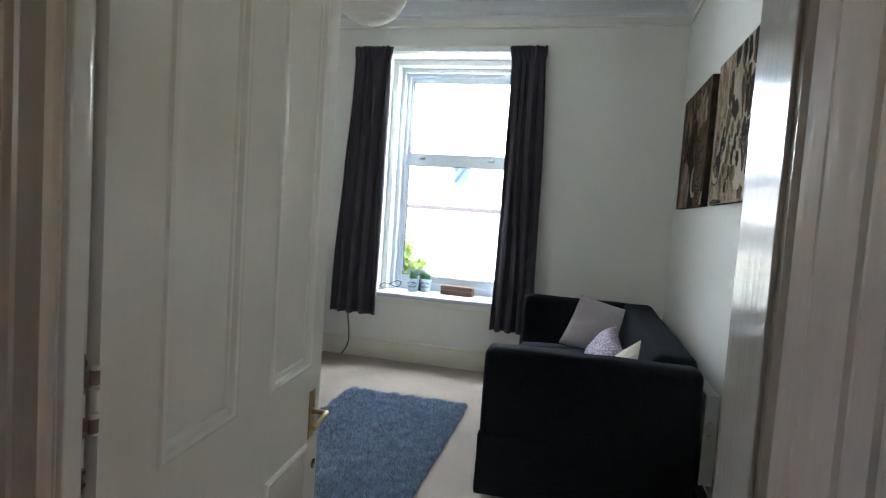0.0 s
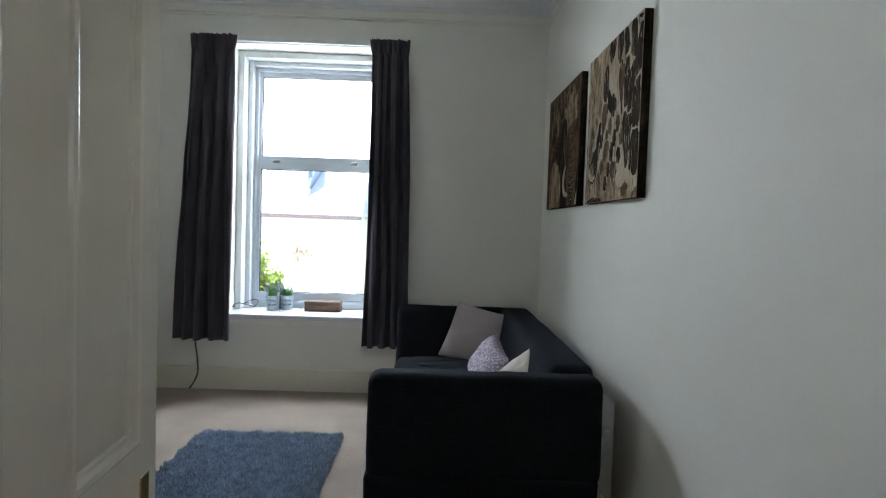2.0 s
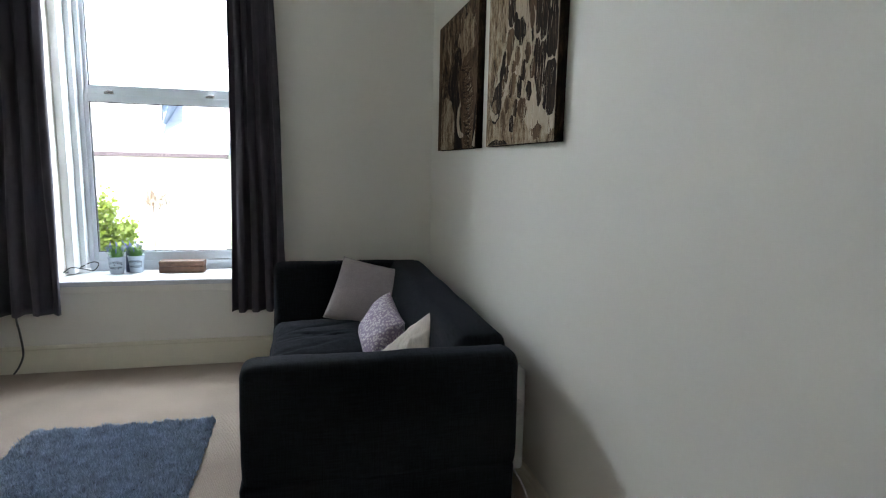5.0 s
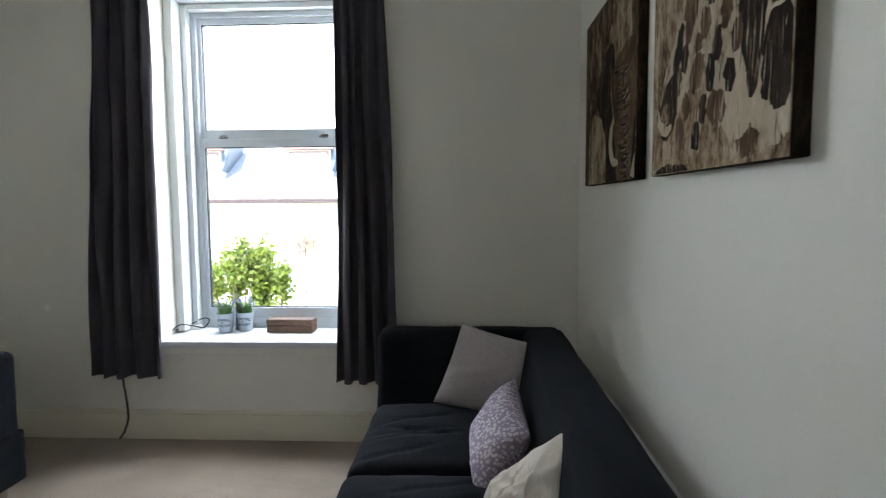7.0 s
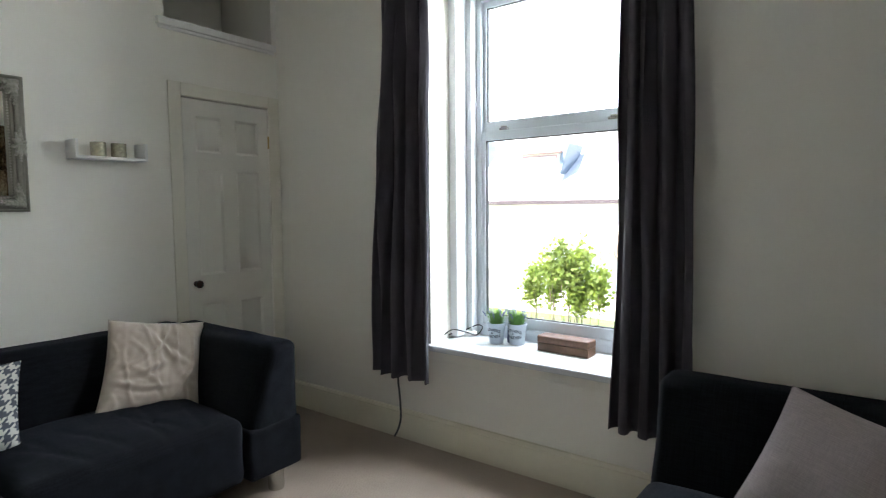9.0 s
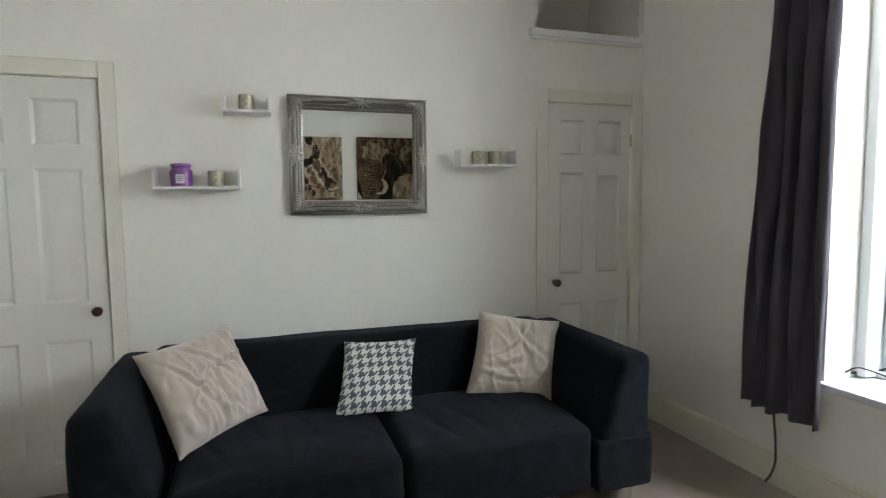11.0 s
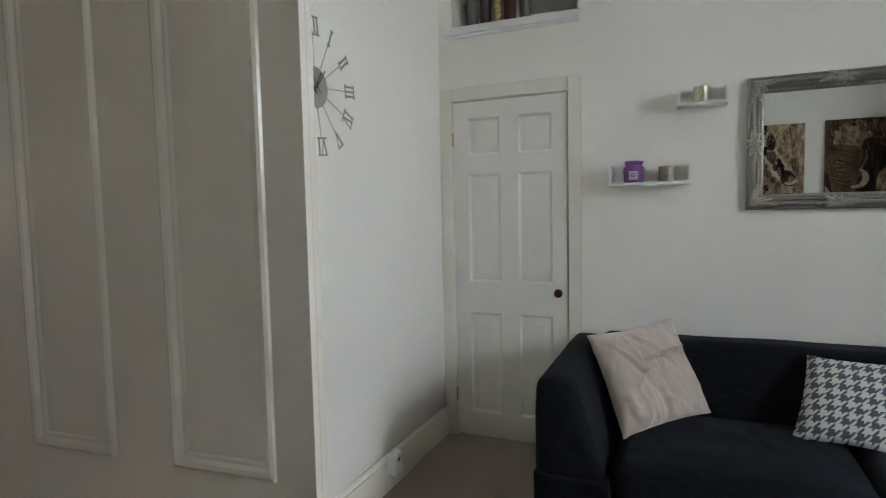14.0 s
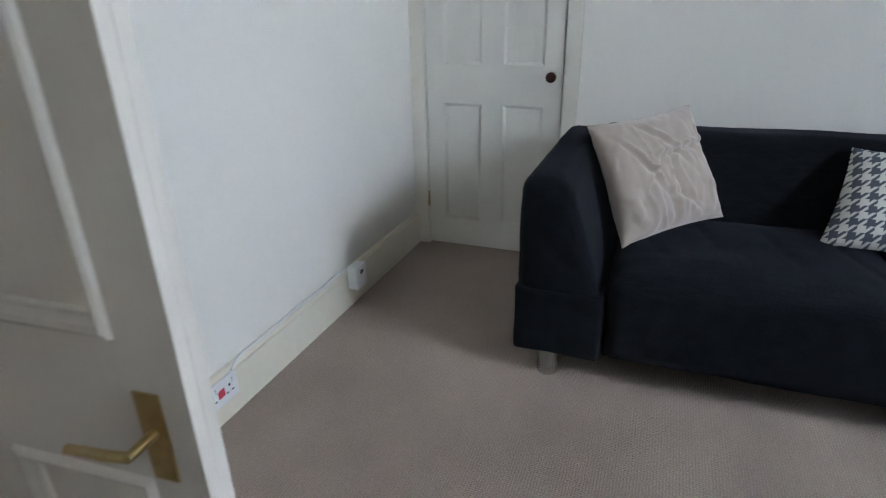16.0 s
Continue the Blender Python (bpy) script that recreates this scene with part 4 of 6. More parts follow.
for i in range(26):
    v = 0.02 + 0.022 * i + rnd.uniform(-0.006, 0.006)
    a, c = 0.05 + rnd.uniform(0, 0.10), 0.26 + 0.115 * min(1.0, v / 0.5) - rnd.uniform(0, 0.08)
    d = a + rnd.uniform(0.08, 0.16)
    p.stroke([(a, v + 0.012), ((a + d) / 2, v - 0.006), (d, v - 0.008)], rnd.uniform(0.0008, 0.0018), CANVASTAN, 0.010)
    p.stroke([(a, v + 0.022), ((a + c) / 2, v), (c, v + 0.020)], rnd.uniform(0.0015, 0.003), CANVASDARK, 0.010)
p.stroke([(0.395, 0.60), (0.405, 0.48), (0.365, 0.36), (0.34, 0.30)], 0.010, CANVASTAN)
p.stroke([(0.345, 0.33), (0.395, 0.27), (0.405, 0.19), (0.36, 0.115), (0.265, 0.095)], 0.026, CANVASPALE, 0.003)
p.patch([(0.0, 0.12), (0.035, 0.07), (0.06, 0.02), (0.0, 0.02)], CANVASPALE, 0.004)
p.dabs(260, CANVASBROWN, 0.3, 1.0)
p.dabs(140, CANVASTAN, 0.45, 1.0)
p.dabs(120, CANVASDARK, 0.0, 1.0)

# the giraffe: patched neck, long face turned to the window
p = Canvas(2.600, 3.340, 1.412, 2.125, CANVASDARK, CANVASTAN, "unframed sepia canvas picture of a giraffe's head and neck")
p.patch([(0.0, 1.0), (0.0, 0.11), (0.20, 0.11), (0.36, 0.24), (0.50, 0.42), (0.48, 0.70), (0.42, 1.0)], CANVASPALE, 0.02)
rnd = random.Random(7)
for i, (s0, s1) in enumerate(((0.0, 0.105), (0.116, 0.215), (0.226, 0.310), (0.320, 0.395), (0.405, 0.465))):
    v = 0.13 + 0.05 * i
    while v < 0.97:
        t = min(v + rnd.uniform(0.20, 0.34), 1.0)
        d = [rnd.uniform(-0.012, 0.012) for _ in range(8)]
        k = [(s0 + d[0], v + 0.03), (s0 + 0.02, v + d[1]), (s1 - 0.02, v + d[2]), (s1 + d[3], v + 0.05), (s1 + d[4], t - 0.06), (s1 - 0.025, t + d[5]), (s0 + 0.02, t + d[6]), (s0 + d[7], t - 0.03)]
        p.outline([p.place(max(0.0, a + 0.045 * math.sin(5.0 * b + 0.7 * i) * min(1.0, a * 8)), b) for a, b in k], CANVASDARK if i < 3 or rnd.random() < 0.4 else CANVASBROWN, 0.009)
        v = t + 0.016
p.stroke([(0.06, 0.06), (0.12, 0.12), (0.22, 0.10), (0.33, 0.14)], 0.026, CANVASPALE, 0.012)
p.spot(0.20, 0.06, 0.06, 0.045, CANVASBROWN)
p.patch([(0.42, 0.98), (0.50, 0.86), (0.62, 0.80), (0.68, 0.62), (0.78, 0.44), (0.90, 0.26), (0.86, 0.15), (0.76, 0.17), (0.66, 0.26), (0.54, 0.34), (0.46, 0.30), (0.34, 0.10), (0.20, 0.12), (0.30, 0.50), (0.40, 0.76)], CANVASPALE, 0.012)
for i in range(6):
    for j in range(4):
        s, v = 0.53 + 0.048 * i - 0.085 * j + rnd.uniform(-0.01, 0.01), 0.66 - 0.085 * i - 0.10 * j + rnd.uniform(-0.012, 0.012)
        if v < 0.10:
            continue
        k = [(s + rnd.uniform(0.032, 0.044) * math.cos(q), v + rnd.uniform(0.050, 0.066) * math.sin(q)) for q in (0.2, 1.2, 2.2, 3.3, 4.3, 5.4)]
        p.outline([p.place(*c) for c in k], CANVASDARK if rnd.random() < 0.55 else CANVASBROWN, 0.007)
p.spot(0.345, 0.93, 0.030, 0.075, CANVASDARK)
p.spot(0.525, 0.935, 0.034, 0.070, CANVASDARK)
p.spot(0.29, 0.74, 0.030, 0.095, CANVASBROWN, 0.4)
p.spot(0.60, 0.75, 0.060, 0.110, CANVASDARK)
p.spot(0.47, 0.60, 0.070, 0.065, CANVASDARK, 0.3)
p.spot(0.61, 0.56, 0.060, 0.070, CANVASBROWN)
p.spot(0.50, 0.79, 0.060, 0.055, CANVASPALE, 0.3, 0.012)
p.spot(0.72, 0.44, 0.040, 0.090, CANVASDARK, -0.4)
p.patch([(0.74, 0.36), (0.83, 0.34), (0.91, 0.24), (0.88, 0.15), (0.80, 0.14), (0.73, 0.22)], CANVASDARK, 0.006)
p.spot(0.845, 0.225, 0.034, 0.042, CANVASMIX)
p.stroke([(0.77, 0.18), (0.83, 0.165), (0.90, 0.20), (0.93, 0.27)], 0.016, CANVASPALE)
p.stroke([(0.70, 0.58), (0.75, 0.48), (0.82, 0.40), (0.86, 0.34)], 0.012, CANVASPALE, 0.008)
p.stroke([(0.50, 0.40), (0.60, 0.36), (0.70, 0.30)], 0.009, CANVASPALE, 0.008)
p.spot(0.54, 0.33, 0.045, 0.055, CANVASBROWN)
p.spot(0.42, 0.20, 0.050, 0.050, CANVASBROWN)
p.patch([(0.62, 0.0), (0.66, 0.025), (0.84, 0.035), (0.93, 0.0)], CANVASDARK, 0.006)
p.dabs(260, CANVASBROWN, 0.0, 1.0)
p.dabs(200, CANVASTAN, 0.0, 1.0)
p.dabs(120, CANVASDARK, 0.2, 1.0)
p.dabs(120, CANVASPALE, 0.0, 1.0)

# ---- mirror ----
MY0, MY1, MZ0, MZ1 = 2.527, 3.257, 1.312, 1.925
mir = thing("wall_mirror", "wall mirror in a wide ornate antique silver frame", "mirror")
FW = 0.073
prof = [(0.0, 0.0), (0.026, 0.0), (0.030, 0.006), (0.026, 0.012), (0.032, 0.018), (0.036, 0.028), (0.030, 0.036), (0.022, 0.040), (0.026, 0.046), (0.022, 0.052), (0.014, 0.056), (0.017, 0.062), (0.015, 0.068), (0.008, 0.073), (0.0, 0.073)]
bm = bmesh.new()
corners = [(MY0, MZ0, 1, 1), (MY1, MZ0, -1, 1), (MY1, MZ1, -1, -1), (MY0, MZ1, 1, -1)]
rows = [[bm.verts.new((XM + 0.001 + d, cy + sy * w, cz + sz * w)) for d, w in prof] for cy, cz, sy, sz in corners]
for a in range(4):
    r0, r1 = rows[a], rows[(a + 1) % 4]
    for i in range(len(prof) - 1):
        bm.faces.new((r0[i], r1[i], r1[i + 1], r0[i + 1]))
part("frame", bm, DULLSILVER, mir, smooth=25)
part("mirror_glass", B(XM + 0.002, XM + 0.006, MY0 + FW - 0.004, MY1 - FW + 0.004, MZ0 + FW - 0.004, MZ1 - FW + 0.004), MIRROR, mir, "clear mirror glass")
# row of beads round the inner edge
bm = bmesh.new()
iy0, iy1, iz0, iz1 = MY0 + 0.062, MY1 - 0.062, MZ0 + 0.062, MZ1 - 0.062
run = [((iy0, iz0), (iy1, iz0)), ((iy1, iz0), (iy1, iz1)), ((iy1, iz1), (iy0, iz1)), ((iy0, iz1), (iy0, iz0))]
for (ya, za), (yb, zb) in run:
    k = int(math.hypot(yb - ya, zb - za) / 0.0125)
    for i in range(k):
        f = (i + 0.5) / k
        bmesh.ops.create_icosphere(bm, subdivisions=1, radius=0.005, matrix=Matrix.Translation((XM + 0.018, ya + (yb - ya) * f, za + (zb - za) * f)))
bead = part("beading", bm, SILVER, mir, "row of small silver beads", 60)
tagged(bead, kind="stuff")


def scrollwork(name, cy, cz, wy, wz, seed, corner=None):
    """Raised leaf scrolls in silver plaster."""
    rnd = random.Random(seed)
    bm = bmesh.new()
    if corner:
        sy, sz = corner
        dirs = [(sy * math.cos(a), sz * math.sin(a)) for a in (0.02, 0.16, 0.42, 0.785, 1.15, 1.41, 1.55)]
        lens = [0.095, 0.08, 0.055, 0.045, 0.055, 0.08, 0.095]
    else:
        long = (1, 0) if wy > wz else (0, 1)
        dirs, lens = [], []
        for s in (1, -1):
            for a, q in ((0.0, 0.075), (0.35, 0.05), (-0.35, 0.05), (1.0, 0.028), (-1.0, 0.028)):
                c, d = s * math.cos(a), math.sin(a)
                dirs.append((c, d) if long == (1, 0) else (d, c))
                lens.append(q)
    for (dy, dz), ln in zip(dirs, lens):
        px, py = -dz, dy
        curl = rnd.choice((-1, 1)) * rnd.uniform(0.05, 0.2)
        pts = []
        for i in range(8):
            f = i / 7
            o = curl * ln * f * f
            pts.append((XM + 0.034 + 0.008 * math.sin(math.pi * f), cy + dy * ln * f + px * o, cz + dz * ln * f + py * o))
        rr = 0.0125
        rings = []
        for i, p in enumerate(pts):
            f = i / 7
            bmesh.ops.create_icosphere(bm, subdivisions=1, radius=rr * (1.15 - 0.6 * f) * rnd.uniform(0.85, 1.15), matrix=Matrix.Translation(p) @ Matrix.Diagonal((0.8, 1, 1, 1)))
        bmesh.ops.create_icosphere(bm, subdivisions=1, radius=0.007, matrix=Matrix.Translation(pts[-1]))
    bmesh.ops.create_icosphere(bm, subdivisions=2, radius=0.013, matrix=Matrix.Translation((XM + 0.04, cy, cz)) @ Matrix.Diagonal((0.7, 1, 1, 1)))
    part(name, bm, SILVER, mir, "raised silver leaf scroll", 70)


o = 0.03
for i, (cy, cz, sy, sz) in enumerate(corners):
    scrollwork("corner_ornament", cy + sy * o, cz + sz * o, 0, 0, 20 + i, (sy, sz))
my, mz = (MY0 + MY1) / 2, (MZ0 + MZ1) / 2
for i, (cy, cz, wy, wz) in enumerate(((my, MZ0 + o, 1, 0), (my, MZ1 - o, 1, 0), (MY0 + o, mz, 0, 1), (MY1 - o, mz, 0, 1))):
    scrollwork("centre_ornament", cy, cz, wy, wz, 40 + i)

# ---- shelves and what stands on them ----


def wall_shelf(y0, y1, z, h, label):
    s = thing("wall_shelf", label, "shelf", group="white wall shelves")
    part("board", B(XM + 0.0005, XM + 0.118, y0, y1, z, z + 0.014, 0.0015), SHELFWHITE, s)
    for a, b in ((y0, y0 + 0.014), (y1 - 0.014, y1)):
        part("end_panel", B(XM + 0.0005, XM + 0.118, a, b, z + 0.0142, z + h, 0.0015), SHELFWHITE, s)
    return s


wall_shelf(1.905, 2.292, 1.444, 0.10, "white U-shaped wall shelf holding a purple jar and a candle")
wall_shelf(2.222, 2.444, 1.812, 0.082, "small white U-shaped wall shelf holding one candle")
wall_shelf(3.425, 3.765, 1.566, 0.092, "white U-shaped wall shelf holding two candles")
GOLDGLASS = material("mottled_gold_glass", (0.62, 0.57, 0.44), 0.25, 0.6, vary=0.3, scale=60, grain=180, bump=0.2, tint=(0.40, 0.37, 0.29))
WAX = material("candle_wax", (0.75, 0.70, 0.58), 0.6, bump=0.05)


def candle(y, z, r=0.037, h=0.075):
    t = thing("candle_tumbler", "mottled gold glass tumbler candle standing on a shelf", "candle", pose(XM + 0.062, y, z), group="gold candles")
    bm = bmesh.new()
    lathe(bm, [(0, 0), (r * 0.94, 0), (r, 0.004), (r, h), (r - 0.003, h), (r - 0.003, h * 0.72)], 28)
    part("tumbler", bm, GOLDGLASS, t, smooth=40)
    part("wax", lathe(bmesh.new(), [(0, h * 0.66), (r - 0.0035, h * 0.66), (r - 0.0035, h * 0.715), (0, h * 0.71)], 24), WAX, t, "cream candle wax", 40)
    part("wick", cyl(bmesh.new(), (0, 0, h * 0.71), (0.001, 0, h * 0.84), 0.001, n=6), DARKSLOT, t)


candle(2.178, 1.4585)
candle(2.330, 1.8265, 0.036, 0.074)
candle(3.548, 1.5805, 0.035, 0.072)
candle(3.645, 1.5805, 0.035, 0.072)
PURPLE = material("purple_glass", (0.30, 0.10, 0.38), 0.12, vary=0.15, scale=10, bump=0.02, coat=0.5)
PURPLE.node_tree.nodes["Principled BSDF"].inputs["Transmission Weight"].default_value = 0.35
PAPER = material("paper_label", (0.70, 0.62, 0.72), 0.7, bump=0.02)
jar = thing("candle_jar", "purple glass jar candle with a pale label on a shelf", "candle", pose(XM + 0.062, 2.025, 1.4585))
part("jar", lathe(bmesh.new(), [(0, 0), (0.044, 0), (0.048, 0.004), (0.051, 0.06), (0.050, 0.072), (0.042, 0.084), (0.041, 0.09), (0.046, 0.095), (0.046, 0.106), (0.042, 0.108), (0.0, 0.107)], 32), PURPLE, jar, smooth=40)
bm = bmesh.new()
for a0 in range(6):
    a, b = -0.40 + a0 * 0.8 / 6, -0.40 + (a0 + 1) * 0.8 / 6
    bm.faces.new([bm.verts.new(((0.0496 + 0.002 * z / 0.056) * math.cos(q), (0.0496 + 0.002 * z / 0.056) * math.sin(q), z)) for q, z in ((a, 0.014), (b, 0.014), (b, 0.056), (a, 0.056))])
part("label", bm, PAPER, jar, "pale square paper label", 60)
bm = bmesh.new()
for z, w in ((0.043, 0.012), (0.034, 0.016), (0.027, 0.010)):
    box(bm, 0.0515, 0.0522, -w, w, z, z + 0.003)
part("writing_bars", bm, PURPLE, jar, "unreadable purple writing")

# ---- things in the niche above the first cupboard ----
BOTTLE = material("dark_bottle_glass", (0.03, 0.012, 0.01), 0.15, vary=0.3, bump=0.03, coat=0.4)
GOLDLEAF = material("gold_leaf_pattern", (0.42, 0.33, 0.16), 0.35, 0.6, vary=0.7, scale=45, grain=90, bump=0.6, tint=(0.05, 0.04, 0.02))
GREYVASE = material("grey_glaze", (0.16, 0.15, 0.13), 0.4, vary=0.2, scale=8, bump=0.05)
MAROON = material("maroon_glaze", (0.10, 0.045, 0.04), 0.35, vary=0.2, bump=0.05)


def niche_vase(y, r, h, mat, label, x=XM - 0.12, ribs=False):
    t = thing("vase", label, "vase", pose(x, y, NZ + 0.0045))
    pr = [(0, 0), (r * 0.9, 0), (r, 0.01)] + ([(r * (1 + 0.05 * math.sin(i * 1.6)), 0.01 + i * 0.02) for i in range(1, int(h / 0.02))] if ribs else [(r, h * 0.7)]) + [(r * 0.7, h), (r * 0.6, h), (0, h - 0.005)]
    part("body", lathe(bmesh.new(), pr, 24), mat, t, smooth=40)


niche_vase(1.115, 0.035, 0.30, GREYVASE, "tall grey glazed vase standing in the wall niche")
niche_vase(1.195, 0.033, 0.34, BOTTLE, "tall dark brown glass bottle standing in the niche")
niche_vase(1.268, 0.027, 0.32, GOLDLEAF, "slim gold patterned vase standing in the niche")
niche_vase(1.338, 0.036, 0.30, MAROON, "dark maroon glazed vase standing in the niche")
niche_vase(1.425, 0.030, 0.28, GREYVASE, "ribbed grey vase standing in the niche", ribs=True)

# ---- clock ----
clock = thing("wall_clock", "large silver wall clock with roman numerals on thin rods", "clock", pose(-1.737, YC + 0.001, 1.815, 0, 0, 180))
part("hub", lathe(bmesh.new(), [(0, 0.0), (0.022, 0.0), (0.022, 0.028), (0.076, 0.03), (0.078, 0.034), (0.076, 0.038), (0.0, 0.04)], 40), CHROME, clock, "round brushed steel clock face", 40).matrix_local = pose(0, 0, 0, 90)


def bar(bm, a, b, w, y0=-0.046, y1=-0.043):
    a, b = Vector((a[0], 0, a[1])), Vector((b[0], 0, b[1]))
    d = (b - a).normalized()
    s = Vector((-d.z, 0, d.x)) * w / 2
    q = [a + s, a - s, b - s, b + s]
    f = [bm.verts.new((p.x, y0, p.z)) for p in q]
    k = [bm.verts.new((p.x, y1, p.z)) for p in q]
    bm.faces.new(f)
    bm.faces.new(k[::-1])
    for i in range(4):
        bm.faces.new((f[i], f[(i + 1) % 4], k[(i + 1) % 4], k[i]))


def numeral(text):
    """Strokes of a roman numeral, centred, top towards +z."""
    wid = {"I": 0.019, "V": 0.040, "X": 0.040}
    h, x = 0.032, -sum(wid[c] for c in text) / 2
    bm = bmesh.new()
    for c in text:
        w = wid[c]
        m = x + w / 2
        if c == "I":
            bar(bm, (m, -h), (m, h), 0.0085)
        elif c == "V":
            bar(bm, (x + 0.005, h), (m, -h), 0.0085)
            bar(bm, (x + w - 0.005, h), (m, -h), 0.005, -0.0462, -0.0432)
        else:
            bar(bm, (x + 0.005, h), (x + w - 0.005, -h), 0.0085)
            bar(bm, (x + w - 0.005, h), (x + 0.005, -h), 0.005, -0.0462, -0.0432)
        x += w
    total = sum(wid[c] for c in text) / 2
    for z in (h, -h):
        if not (z < 0 and text == "V"):
            bar(bm, (-total, z), (total, z), 0.006, -0.0464, -0.0434)
    return bm


for i, t in enumerate(("XII", "I", "II", "III", "IV", "V", "VI", "VII", "VIII", "IX", "X", "XI")):
    turn = pose(0, 0, 0, 0, 30 * i - 5, 0)
    ob = part("numeral", numeral(t), CHROME, clock, "polished silver roman numeral")
    ob.matrix_local = turn @ pose(0, 0, 0.222)
    ob = part("rod", cyl(bmesh.new(), (0, -0.036, 0.07), (0, -0.043, 0.195), 0.0016, n=8), CHROME, clock)
    ob.matrix_local = turn
for name, a, ln, w, y in (("minute_hand", -42, 0.125, 0.003, -0.047), ("hour_hand", 38, 0.085, 0.0045, -0.044)):
    bm = bmesh.new()
    bar(bm, (0, -0.03), (0, ln), w, y - 0.002, y)
    ob = part(name, bm, DARKSLOT, clock, "black clock hand")
    ob.matrix_local = pose(0, 0, 0, 0, a, 0)

# ---- paper lantern ----
LANTERN = material("white_paper_shade", (0.80, 0.76, 0.68), 0.85, vary=0.06, scale=8, grain=60, bump=0.2)
LANTERN.node_tree.nodes["Principled BSDF"].inputs["Transmission Weight"].default_value = 0.0
lan = thing("paper_lantern", "round white paper lantern hanging from the ceiling", "lamp", pose(-1.09, 2.63, 2.295))
R = 0.175
bm = bmesh.new()
pr = []
for i in range(61):
    a = -math.pi / 2 + 0.03 + (math.pi - 0.25) * i / 60
    pr.append((R * math.cos(a) * (1 + 0.012 * math.cos(i * math.pi / 2)), R * math.sin(a)))
rings = []
for r, z in pr:
    rings.append([bm.verts.new((r * math.cos(2 * math.pi * k / 40), r * math.sin(2 * math.pi * k / 40), z)) for k in range(40)])
for a, b in zip(rings, rings[1:]):
    for k in range(40):
        bm.faces.new((a[k], a[(k + 1) % 40], b[(k + 1) % 40], b[k]))
part("shade", bm, LANTERN, lan, smooth=60)
part("cord", cyl(bmesh.new(), (0, 0, 0.0), (0, 0, H - 2.295 - 0.02), 0.003, n=8), WHITEPLASTIC, lan)
part("ceiling_rose", lathe(bmesh.new(), [(0, H - 2.295 - 0.03), (0.03, H - 2.295 - 0.03), (0.045, H - 2.295 - 0.001), (0, H - 2.295 - 0.001)], 24), WHITEPLASTIC, lan, smooth=40)
part("bulb_holder", cyl(bmesh.new(), (0, 0, -0.03), (0, 0, 0.10), 0.018, n=16), WHITEPLASTIC, lan)

# ---- cushions ----


